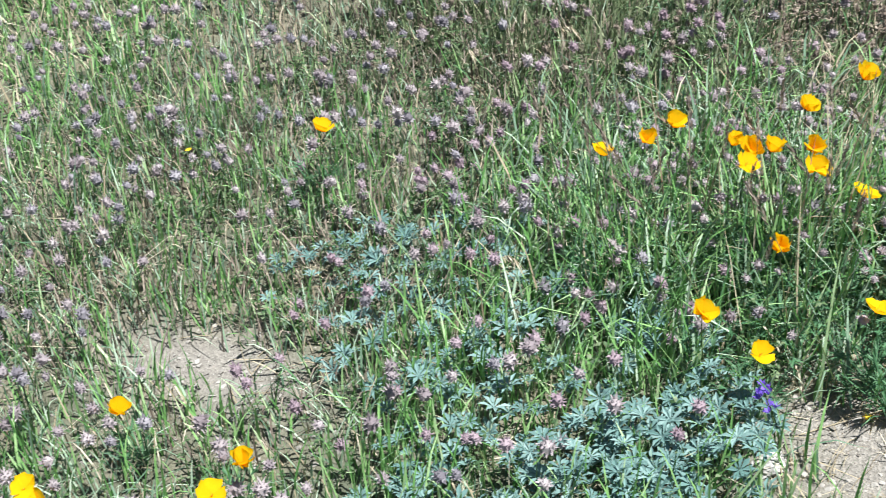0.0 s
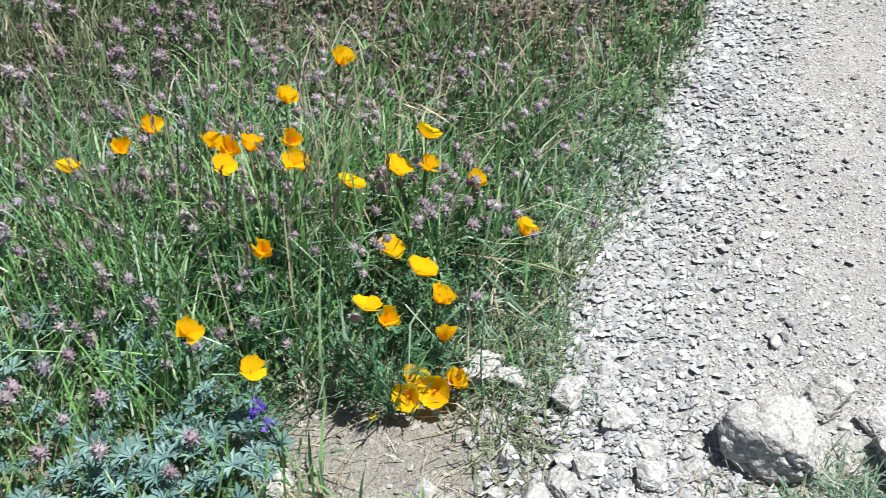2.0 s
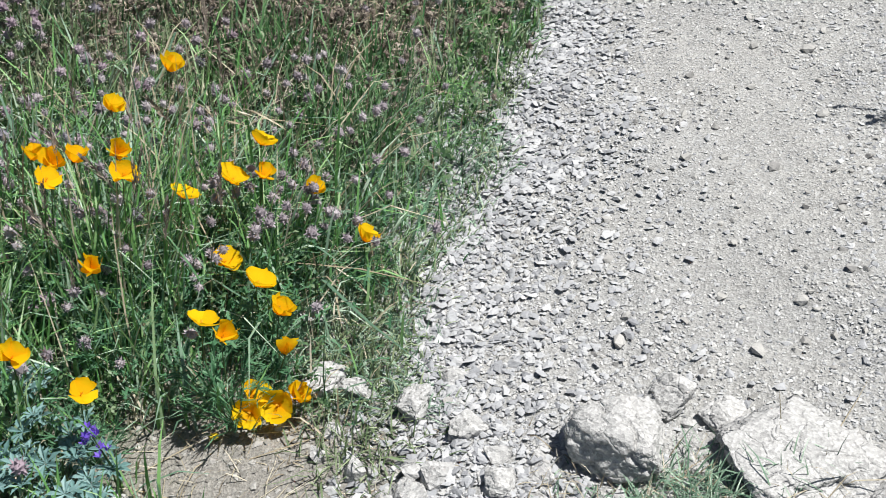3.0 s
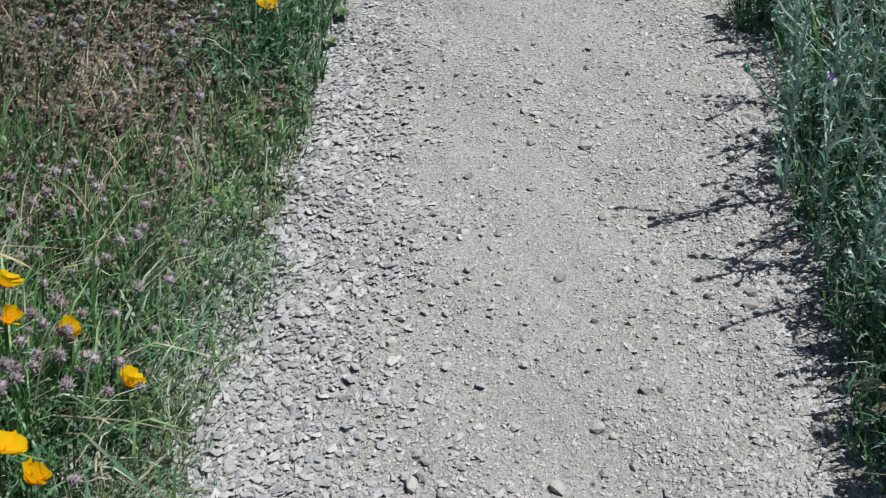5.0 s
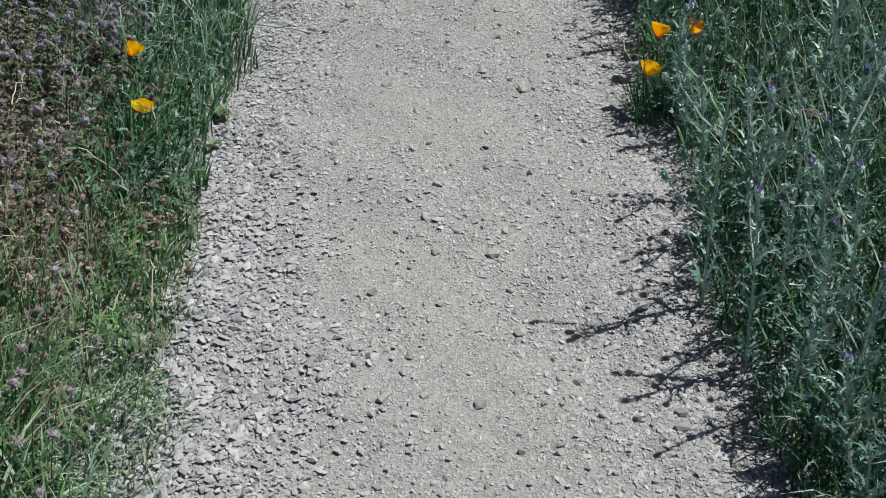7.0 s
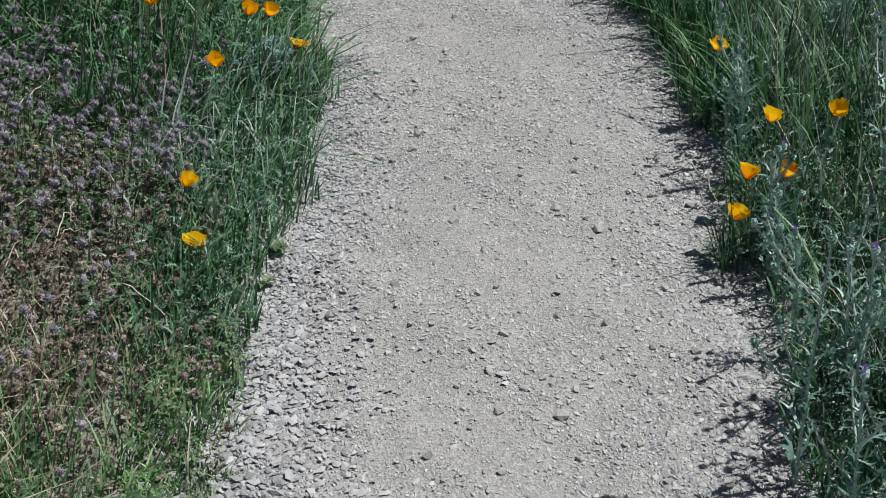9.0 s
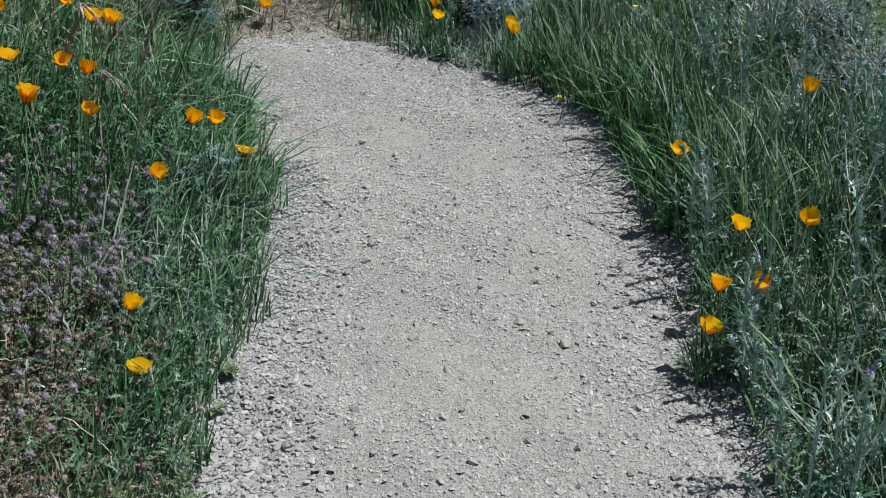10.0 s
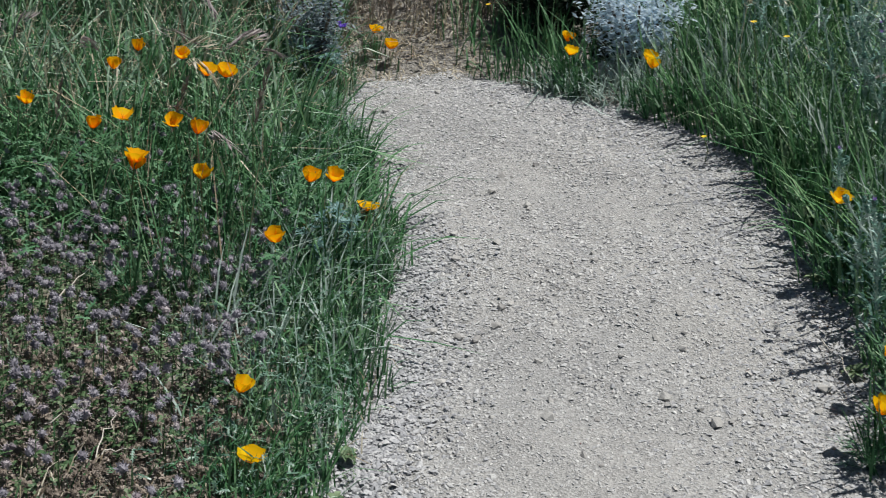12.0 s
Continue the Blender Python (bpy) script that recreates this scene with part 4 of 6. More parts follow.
def clover_field(name, label, mat, n, box, keep, size, height, seed, leaf="clover_leaf"):
    x, y, r = patch(n, box, keep, seed)
    m = len(x)
    h = height * r.uniform(0.6, 1.2, m)
    lean = r.normal(0, 0.03, (m, 2)) + WIND * h[:, None] * 0.9
    heads, stems = Heap(), Heap()
    for k in range(4):
        i = np.arange(k, m, 4)
        d = size * r.uniform(0.7, 1.2, len(i))
        heads.spread(*clover_heads[k], placing(x[i] + lean[i, 0], y[i] + lean[i, 1], lie(x[i], y[i]) + h[i], r.uniform(0, 6.3, len(i)), r.normal(0, 0.35, len(i)), r.uniform(0, 6.3, len(i)), d))
        stems.spread(*clover_leaves[k], placing(x[i], y[i], lie(x[i], y[i]), r.uniform(0, 6.3, len(i)), r.normal(0, 0.15, len(i)), r.uniform(0, 6.3, len(i)), np.stack([0.10 + 0 * d, 0.10 + 0 * d, h[i]], -1)))
    v, t = blades(x, y, lie(x, y), h, np.full(m, 0.003), 0 * h + 0.02, 0 * h, r.uniform(0, 6.3, m))
    stems.add(v, t)
    tagged(new(name, heads.mesh(name, mat)), label, "clover", kind="stuff")
    tagged(new(name + "_leaves", stems.mesh(name + "_leaves", M[leaf])), "small trefoil leaves under the clover heads", "clover", kind="stuff")


def clover_area(x, y):
    thin = smooth_step(-1.15, -1.6, x)
    return wild(x, y) * np.clip(thin * (0.35 + 0.65 * tufted(x, y, 4, 8)) * (1 - 0.7 * spot(x, y, -1.75, 0.7, 0.45, 0.3)) * (1 - 0.6 * spot(x, y, -1.7, 1.9, 0.7, 0.6)), 0, 1)


clover_field("clover", "dusty mauve clover heads among meadow grass", M["clover"], 2100, (-5.8, -0.9, -0.7, 3.6), clover_area, 0.042, 0.15, 41)
clover_field("clover", "pale mauve clover heads among meadow grass", M["clover_blue"], 1200, (-5.8, -0.7, -0.7, 3.7), clover_area, 0.040, 0.15, 42)
clover_field("clover", "dense mauve clover heads in a patch", M["clover_blue"], 2500, (-2.3, -0.7, 1.9, 4.7), lambda x, y: wild(x, y) * mauve_zone(x, y), 0.028, 0.16, 43)
clover_field("clover", "dense mauve clover heads in a patch", M["clover"], 800, (-2.3, -0.7, 1.3, 4.8), lambda x, y: wild(x, y) * np.maximum(mauve_zone(x, y), 0.45 * dry_zone(x, y)), 0.028, 0.11, 44)
clover_field("dried_clover", "brown dried clover heads close to the ground", M["russet"], 3000, (-2.1, -0.6, 1.2, 3.7), lambda x, y: wild(x, y) * np.clip(1.1 * dry_zone(x, y) + 0.3 * mauve_zone(x, y), 0, 1), 0.026, 0.07, 45, "russet")
clover_field("dried_clover", "brown dried clover heads among far grass", M["russet"], 800, (-3.0, -0.6, 1.6, 3.2), lambda x, y: wild(x, y) * 0.7, 0.026, 0.10, 46, "russet")

clover_field("clover", "dusty mauve clover heads among the poppies", M["clover"], 550, (-2.0, -0.7, 0.8, 1.9), lambda x, y: wild(x, y) * spot(x, y, -1.15, 1.35, 0.45, 0.4), 0.028, 0.19, 47)

# single clover plants nearest the path
clover_kinds = []
for k in range(4):
    clover_kinds.append((mesh_of("flower_head", *clover_heads[k], M["clover_pink"]), mesh_of("leaves", *clover_leaves[k], M["clover_leaf"]), mesh_of("stem", *tube([(0, 0, 0), (0.03, 0.01, 0.5), (0.0, 0, 1.0)], [0.014, 0.012, 0.010], 4), M["stem"])))


def clover_plant(x, y, h, size, k, turn):
    ob = thing("clover_plant", x, y, float(lie(x, y)), "pink clover with a round woolly head on a thin stem", "clover", "clover plants by the path", turn)
    head, leaves, stem = clover_kinds[k]
    part("stem", stem, ob, at=Matrix.Diagonal((0.1, 0.1, h, 1)))
    part("leaves", leaves, ob, at=Matrix.Diagonal((0.1, 0.1, h, 1)))
    part("flower_head", head, ob, "dusty pink flower head", at=Matrix.Translation((0, 0, h)) @ Matrix.Scale(size, 4))


r = np.random.default_rng(77)
count = 0
while count < 130:
    x, y = r.uniform(-2.3, -0.7), r.uniform(0.3, 2.2)
    if r.random() < float(clover_area(x, y)) * 0.8 + 0.12 * float(spot(x, y, -1.35, 0.75, 0.4, 0.35)):
        clover_plant(x, y, r.uniform(0.08, 0.16), r.uniform(0.032, 0.042), count % 4, r.uniform(0, 360))
        count += 1


# ---- lupine ----
def lupine_leaf(seed):
    """A palm-shaped leaf of eight narrow folded leaflets, about one across."""
    r = np.random.default_rng(seed)
    heap = Heap()
    n = 8
    for k in range(n):
        a = 6.283 * k / n + r.uniform(-0.12, 0.12)
        f, g = np.array([math.cos(a), math.sin(a), 0]), np.array([-math.sin(a), math.cos(a), 0])
        up, reach = np.array([0, 0, 1.0]), 0.5 * r.uniform(0.8, 1.1)
        rise = r.uniform(0.15, 0.35)
        mid, tip = f * reach * 0.6 + up * rise * 0.42, f * reach + up * rise * 0.5
        heap.add([(0, 0, 0), mid - 0.075 * g + 0.05 * up, mid, mid + 0.075 * g + 0.05 * up, tip], [(0, 1, 2), (0, 2, 3), (1, 4, 2), (2, 4, 3)])
    return np.concatenate(heap.v), np.concatenate(heap.t)


lupine_meshes = [mesh_of("leaf", *lupine_leaf(s), M["lupine"]) for s in range(5)]
lupine_stalk = mesh_of("stem", *tube([(0, 0, 0), (0.1, 0, 0.5), (0.25, 0.02, 1.0)], [0.02, 0.016, 0.012], 5), M["stem"])


def lupine(x, y, leaves, spread, height, seed, label="low silvery lupine with palm-shaped blue-green leaves"):
    r = np.random.default_rng(seed)
    ob = thing("lupine", x, y, float(lie(x, y)), label, "lupine", "lupines in the meadow", r.uniform(0, 360))
    for k in range(4):
        part("stem", lupine_stalk, ob, at=pose(0, 0, 0, r.uniform(-15, 15), r.uniform(-15, 15), 90 * k) @ Matrix.Scale(height * 0.85, 4))
    for k in range(leaves):
        a, d = r.uniform(0, 6.283), spread * math.sqrt(r.random())
        h = height * (1 - 0.45 * (d / spread) ** 2) * r.uniform(0.65, 1.1)
        tip = r.uniform(5, 40)
        part("leaf", lupine_meshes[k % 5], ob, at=pose(d * math.cos(a), d * math.sin(a), h, 0, 0, math.degrees(a)) @ pose(0, 0, 0, 0, tip, r.uniform(0, 360)) @ Matrix.Scale(r.uniform(0.042, 0.07), 4))


for i, (x, y) in enumerate([(-1.16, 0.66), (-1.28, 0.56), (-1.22, 0.72), (-1.36, 0.60), (-1.12, 0.56), (-1.42, 0.47), (-1.30, 0.42), (-1.20, 0.46)]):
    lupine(x, y, 26, 0.10, 0.12, 200 + i)
for i, (x, y) in enumerate([(-1.58, 0.62), (-1.70, 0.74), (-1.82, 0.66), (-1.92, 0.78), (-2.05, 0.64), (-1.66, 0.52), (-1.80, 0.52), (-1.95, 0.92), (-1.72, 0.90), (-2.15, 0.80), (-1.56, 0.42), (-2.25, 0.95), (-1.48, 0.80), (-1.50, 0.98), (-2.35, 0.80), (-2.10, 1.02), (-1.86, 1.06), (-1.62, 1.10), (-1.40, 0.90), (-1.74, 0.34), (-1.62, 0.28), (-1.44, 0.30)]):
    lupine(x, y, 15, 0.12, 0.09, 230 + i, "low spreading lupine with silvery blue-green leaves")
lupine(-0.56, 3.55, 24, 0.08, 0.24, 260, "upright grey-green lupine at the path's edge")
lupine(-0.74, 4.95, 22, 0.10, 0.26, 261, "upright silvery lupine by the bend of the path")


# ---- poppies ----
def petal(base, tip, seed, n=6):
    """A fan-shaped poppy petal that leans from base to tip degrees off the upright; about 1 long."""
    r = np.random.default_rng(seed)
    vs, ts = [], []
    x = z = 0.0
    for i in range(n + 1):
        s = i / n
        a = math.radians(base + (tip - base) * s)
        if i:
            x, z = x + math.sin(a) / n, z + math.cos(a) / n
        half = 0.10 + 0.62 * s**0.75 - 0.16 * max(0, s - 0.75) / 0.25
        for k in range(7):
            u = (k - 3) / 3
            ruffle = 0.05 * s**2 * math.sin(5 * u + seed) + 0.03 * s * math.sin(11 * u + 2 * seed)
            sag = 0.22 * u * u * s
            vs.append((x - sag * math.cos(a) + ruffle * math.cos(a), half * u, z + sag * math.sin(a) * 0.6 - 0.10 * s * u * u + ruffle * 0.5))
    for i in range(n):
        for k in range(6):
            p = i * 7 + k
            ts += [(p, p + 1, p + 8), (p, p + 8, p + 7)]
    return np.array(vs), ts


def blushing(mat, deep):
    """A petal's colour runs from a deep orange at its base to its own tone at the rim."""
    nodes, links = mat.node_tree.nodes, mat.node_tree.links
    ramp = [n for n in nodes if n.type == "VALTORGB"][0]
    along = nodes.new("ShaderNodeAttribute")
    along.attribute_name = "along"
    curve = nodes.new("ShaderNodeMapRange")
    curve.inputs["From Min"].default_value, curve.inputs["From Max"].default_value = 0.05, 0.75
    links.new(along.outputs["Fac"], curve.inputs["Value"])
    mix = nodes.new("ShaderNodeMix")
    mix.data_type = "RGBA"
    mix.inputs["A"].default_value = (*deep, 1)
    links.new(curve.outputs["Result"], mix.inputs["Factor"])
    links.new(ramp.outputs["Color"], mix.inputs["B"])
    for n in nodes:
        for socket in n.inputs:
            if socket.name in ("Base Color", "Color") and socket.is_linked and socket.links[0].from_node == ramp:
                links.new(mix.outputs["Result"], socket)


def petal_mesh(form, deep, seed):
    me = mesh_of("petal", *petal(*POPPY_FORMS[form], seed), M["petal_deep" if deep else "petal"], True)
    along = me.attributes.new("along", "FLOAT", "POINT")
    along.data.foreach_set("value", np.repeat(np.linspace(0, 1, 7), 7).astype(np.float32))
    return me


blushing(M["petal"], (0.97, 0.47, 0.004))
blushing(M["petal_deep"], (0.96, 0.32, 0.002))
POPPY_FORMS = {"open": (74, 40), "cup": (44, 27), "half": (30, 8), "wide": (80, 52)}
petals = {(f, d): [petal_mesh(f, d, s) for s in range(3)] for f in POPPY_FORMS for d in (0, 1)}


def pistil_mesh():
    heap = Heap()
    r = np.random.default_rng(3)
    for k in range(14):
        a, d = k * 2.4, 0.05 + 0.10 * r.random()
        heap.add([(0.02 * math.cos(a), 0.02 * math.sin(a), 0), (0.02 * math.cos(a + 2), 0.02 * math.sin(a + 2), 0), (d * math.cos(a), d * math.sin(a), r.uniform(0.25, 0.42))], [(0, 1, 2)])
    return heap.mesh("pistil", M["pistil"])


def feathery(seed, n=34):
    """Finely cut poppy foliage: thin forked blades, about 1 tall."""
    r = np.random.default_rng(seed)
    heap = Heap()
    for k in range(n):
        a, d, h = r.uniform(0, 6.283), r.uniform(0.25, 0.85), r.uniform(0.35, 1.0)
        f, g = np.array([math.cos(a), math.sin(a), 0]), np.array([-math.sin(a), math.cos(a), 0])
        fork = f * d * 0.6 + np.array([0, 0, h * 0.75])
        heap.add([f * 0.02, f * 0.02 + g * 0.02, fork + g * 0.012, fork - g * 0.012], [(0, 1, 2), (0, 2, 3)])
        for j in range(5):
            tip = fork + f * r.uniform(0.02, 0.28) + g * r.uniform(-0.25, 0.25) + np.array([0, 0, r.uniform(-0.02, 0.28)])
            heap.add([fork - g * 0.016, fork + g * 0.016, tip], [(0, 1, 2)])
    return heap.mesh("foliage", M["poppy_leaf"])


pistil = pistil_mesh()
foliages = [feathery(300 + s) for s in range(5)]
receptacle = mesh_of("receptacle", *tube([(0, 0, -0.20), (0, 0, -0.10), (0, 0, -0.03), (0, 0, -0.01)], [0.04, 0.06, 0.11, 0.04], 6), M["stem"])


def poppy(x, y, z, form, size=0.030, tilt=22, toward=200, deep=0, group="poppies by the path", seed=0):
    """A poppy whose flower is at x, y, z; toward: the compass way it nods."""
    r = np.random.default_rng(seed + 900)
    ground = float(lie(x, y))
    z = max(ground + 0.045, z - 0.4 * size)
    h = max(0.05, z - ground)
    bx, by = x - 0.15 * h + r.normal(0, 0.10) * h, y - 0.08 * h + r.normal(0, 0.10) * h
    bz = float(lie(bx, by))
    words = {"open": "bright orange poppy, wide open, on a slender stem", "cup": "orange poppy with cupped petals on a slender stem", "half": "half-closed orange poppy on a slender stem", "wide": "golden orange poppy opened flat on a short stem"}[form]
    ob = thing("poppy", bx, by, bz, words, "poppy", group)
    lean = Vector((math.sin(radians(toward)), math.cos(radians(toward)), 0))
    end = Vector((x - bx, y - by, z - bz))
    s = np.linspace(0, 1, 7)[:, None]
    bend = np.array(lean) * -0.10 * h
    line = np.array(end) * s + bend * (s * (1 - s)) + np.array([0, 0, 0.12 * h]) * s * (1 - s)
    part("stem", mesh_of("stem", *tube(line, np.linspace(0.0016, 0.0011, 7), 5), M["stem"], True), ob, "thin green stem")
    facing = (Vector((0, 0, 1)) * math.cos(radians(tilt)) + lean * math.sin(radians(tilt))).to_track_quat("Z", "Y").to_matrix().to_4x4()
    top = Matrix.Translation(end) @ facing @ Matrix.Rotation(r.uniform(0, 6.283), 4, "Z") @ Matrix.Scale(size, 4)
    for k in range(4):
        wide = r.uniform(-16, 14)
        part("petal", petals[(form, deep)][(k + seed) % 3], ob, at=top @ pose(0, 0, 0.01 * (k % 2), 0, wide, 90 * k + r.uniform(-8, 8)) @ Matrix.Scale(r.uniform(0.84, 1.06), 4))
    part("pistil", pistil, ob, "golden stamens", at=top)
    part("receptacle", receptacle, ob, at=top)
    if h > 0.09:
        part("foliage", foliages[seed % 5], ob, "feathery blue-green foliage", at=pose(0, 0, 0, 0, 0, r.uniform(0, 360)) @ Matrix.Scale(min(0.16, 0.06 + 0.4 * h), 4))
    return ob


F = ("open", "cup", "half", "wide")
BANK = [(-1.561, 1.05, 0.442, 0), (-1.53, 1.18, 0.40, 1), (-1.50, 1.25, 0.40, 1), (-1.33, 1.19, 0.40, 1), (-1.28, 1.17, 0.40, 1), (-1.27, 1.12, 0.40, 0), (-1.24, 1.18, 0.40, 1), (-1.16, 1.20, 0.40, 1), (-1.23, 1.35, 0.40, 1), (-1.137, 1.446, 0.425, 1), (-0.926, 1.309, 0.333, 0), (-0.93, 1.28, 0.28, 1), (-0.99, 1.27, 0.28, 0), (-1.07, 1.22, 0.28, 0), (-1.135, 1.152, 0.385, 0), (-0.849, 1.305, 0.221, 1), (-0.75, 1.256, 0.137, 1), (-1.144, 0.962, 0.318, 2)]
LOW = [(-0.98, 1.12, 0.20, 0), (-0.89, 1.043, 0.214, 0), (-0.938, 0.899, 0.25, 0), (-0.890, 0.868, 0.25, 1), (-0.852, 1.02, 0.165, 1), (-0.83, 0.952, 0.13, 2), (-1.24, 0.795, 0.272, 1), (-1.114, 0.758, 0.222, 0), (-0.880, 0.858, 0.08, 3), (-0.836, 0.880, 0.078, 3), (-0.808, 0.897, 0.075, 1), (-0.890, 0.895, 0.08, 0)]
MEADOW = [(-2.44, 1.11, 0.40, 0), (-2.35, 0.19, 0.25, 1), (-1.94, 0.16, 0.25, 1), (-1.94, 0.07, 0.25, 0), (-2.38, -0.06, 0.25, 0), (-2.33, -0.07, 0.24, 0)]
for i, (x, y, z, f) in enumerate(BANK + LOW):
    nod = 40 + 90 * ((i * 37) % 10) / 10
    poppy(x, y, z, F[f], 0.036 + 0.0015 * ((i * 7) % 5 - 2), 48 if f == 3 else 38 - 14 * (f == 2), 178 if f == 3 else nod, 0, "poppies on the bank", i)
for i, (x, y, z, f) in enumerate(MEADOW):
    poppy(x, y, z, F[f], 0.038, 30, 60 + 16 * i, 0, "poppies in the meadow", 40 + i)
VERGE = [(-0.668, 2.645, 0.118, 0), (-0.683, 2.75, 0.218, 1), (-0.677, 3.364, 0.25, 1), (-0.594, 3.538, 0.322, 1), (-0.54, 3.58, 0.30, 1), (-0.485, 3.744, 0.13, 0), (-0.833, 3.414, 0.417, 1), (-0.951, 3.309, 0.52, 1), (-0.96, 3.32, 0.50, 2), (-0.90, 3.52, 0.52, 1), (-0.84, 3.50, 0.50, 2)]
VERGE_FAR = [(-1.44, 4.03, 0.45, 1), (-1.18, 3.76, 0.45, 2), (-1.11, 3.81, 0.45, 0), (-1.19, 4.10, 0.50, 2), (-1.15, 4.25, 0.50, 2), (-0.99, 4.12, 0.50, 1), (-0.89, 3.94, 0.50, 1), (-0.83, 3.91, 0.50, 1), (-0.53, 5.26, 0.155, 1), (-0.475, 5.20, 0.105, 1)]
for i, (x, y, z, f) in enumerate(VERGE + VERGE_FAR):
    poppy(x, y, z, F[f], 0.036 if i < 2 else 0.040, 22, 50 + 14 * ((i * 3) % 7), 1 if i > 1 else 0, "poppies on the verge", 60 + i)
DOWNHILL = [(0.597, 2.635, 0.20, 1), (0.67, 2.60, 0.22, 2), (0.56, 2.59, 0.125, 1), (0.687, 2.80, 0.255, 1), (0.802, 2.695, 0.315, 1), (0.661, 3.265, 0.24, 1), (0.98, 3.22, 0.40, 2), (0.17, 4.88, 0.16, 1), (0.165, 4.74, 0.16, 1), (0.40, 4.53, 0.18, 1), (0.405, 4.46, 0.18, 1)]
for i, (x, y, z, f) in enumerate(DOWNHILL):
    poppy(x, y, z, F[f], 0.039, 24, 40 + 18 * ((i * 5) % 7), 1 if i in (0, 1, 7) else 0, "poppies on the downhill verge", 90 + i)


def grass_between(name, label, mat, places, n, above, width, seed):
    """Blades that stand close round the given flowers and overtop them a little."""
    r = np.random.default_rng(seed)
    p = np.repeat(np.array([q[:3] for q in places]), n, axis=0)
    m = len(p)
    x, y = p[:, 0] + r.normal(0, 0.05, m), p[:, 1] + r.normal(-0.02, 0.05, m)
    z = lie(x, y)
    h = np.maximum(0.06, p[:, 2] - z) * r.uniform(0.7, 1.0 + above, m)
    v, t = blades(x, y, z, h, width * r.uniform(0.6, 1.3, m), np.abs(r.normal(0, 0.2, m)), np.abs(r.normal(0, 0.25, m)), r.uniform(0, 6.283, m))
    tagged(new(name, mesh_of(name, v, t, mat)), label, "grass", kind="stuff")


grass_between("poppy_grass", "green blades standing among the poppies", M["spring_grass"], BANK, 9, 0.15, 0.0050, 73)
grass_between("poppy_grass", "green blades standing among the poppies", M["deep_grass"], VERGE[2:] + VERGE_FAR + DOWNHILL, 9, 0.15, 0.0050, 71)
grass_between("poppy_straw", "dry stalks standing among the poppies", M["straw"], BANK + VERGE[4:] + VERGE_FAR, 4, 0.3, 0.0036, 72)


def small_bloom(x, y, z, seed):
    """A small yellow daisy-like flower."""
    ob = thing("yellow_flower", x, y, float(lie(x, y)), "small yellow wildflower on a thin stem", "wildflower", "yellow wildflowers")
    h = z - float(lie(x, y))
    part("stem", mesh_of("stem", *tube([(0, 0, 0), (0.01, 0, h * 0.5), (0, 0, h)], [0.0016, 0.0014, 0.001], 4), M["stem"]), ob)
    for k in range(7):
        part("petal", yellow_petal, ob, at=Matrix.Translation((0, 0, h)) @ pose(0, 0, 0, 0, -20, 51 * k + seed * 9) @ Matrix.Scale(0.011, 4))


yellow_petal = mesh_of("petal", [(0, -0.1, 0), (0, 0.1, 0), (0.7, 0.28, 0.05), (0.7, -0.28, 0.05), (1, 0, 0)], [(0, 1, 2), (0, 2, 3), (3, 2, 4)], M["yellow"])
for i, (x, y, z) in enumerate([(0.49, 4.04, 0.09), (-2.77, 0.94, 0.40), (0.65, 4.10, 0.40), (-0.09, 5.24, 0.20), (-0.95, 0.83, 0.03), (-0.90, 0.85, 0.045), (0.72, 4.0, 0.38)]):
    small_bloom(x, y, z, i)


# ---- violet bulb flower ----
def violet(x, y, z, seed, blooms=8):
    ob = thing("violet_flower", x, y, float(lie(x, y)), "deep violet-blue wildflower cluster on a stalk", "wildflower")
    h = z - float(lie(x, y))
    part("stem", mesh_of("stem", *tube([(0, 0, 0), (0.008, 0, h * 0.5), (0, 0, h)], [0.002, 0.0016, 0.0014], 5), M["stem"]), ob)
    r = np.random.default_rng(seed)
    for k in range(blooms):
        a, d, up = k * 2.4, 0.005 + 0.012 * r.random(), r.uniform(-0.008, 0.012)
        part("petal", bell, ob, at=Matrix.Translation((d * math.cos(a), d * math.sin(a), h + up)) @ pose(0, 0, 0, r.uniform(-35, 35), r.uniform(-35, 35), r.uniform(0, 360)) @ Matrix.Scale(0.017, 4))


def bell_mesh():
    heap = Heap()
    for k in range(6):
        a = k * 1.047
        f, g = np.array([math.cos(a), math.sin(a), 0]), np.array([-math.sin(a), math.cos(a), 0])
        up = np.array([0, 0, 1.0])
        heap.add([0 * f, f * 0.3 + g * 0.16 + up * 0.4, f * 0.3 - g * 0.16 + up * 0.4, f * 0.55 + up * 0.65], [(0, 1, 2), (1, 3, 2)])
    return heap.mesh("petal", M["violet"])


bell = bell_mesh()
violet(-1.089, 0.709, 0.165, 1)
violet(-1.080, 0.704, 0.135, 2, 3)
violet(-0.60, 4.85, 0.30, 3)


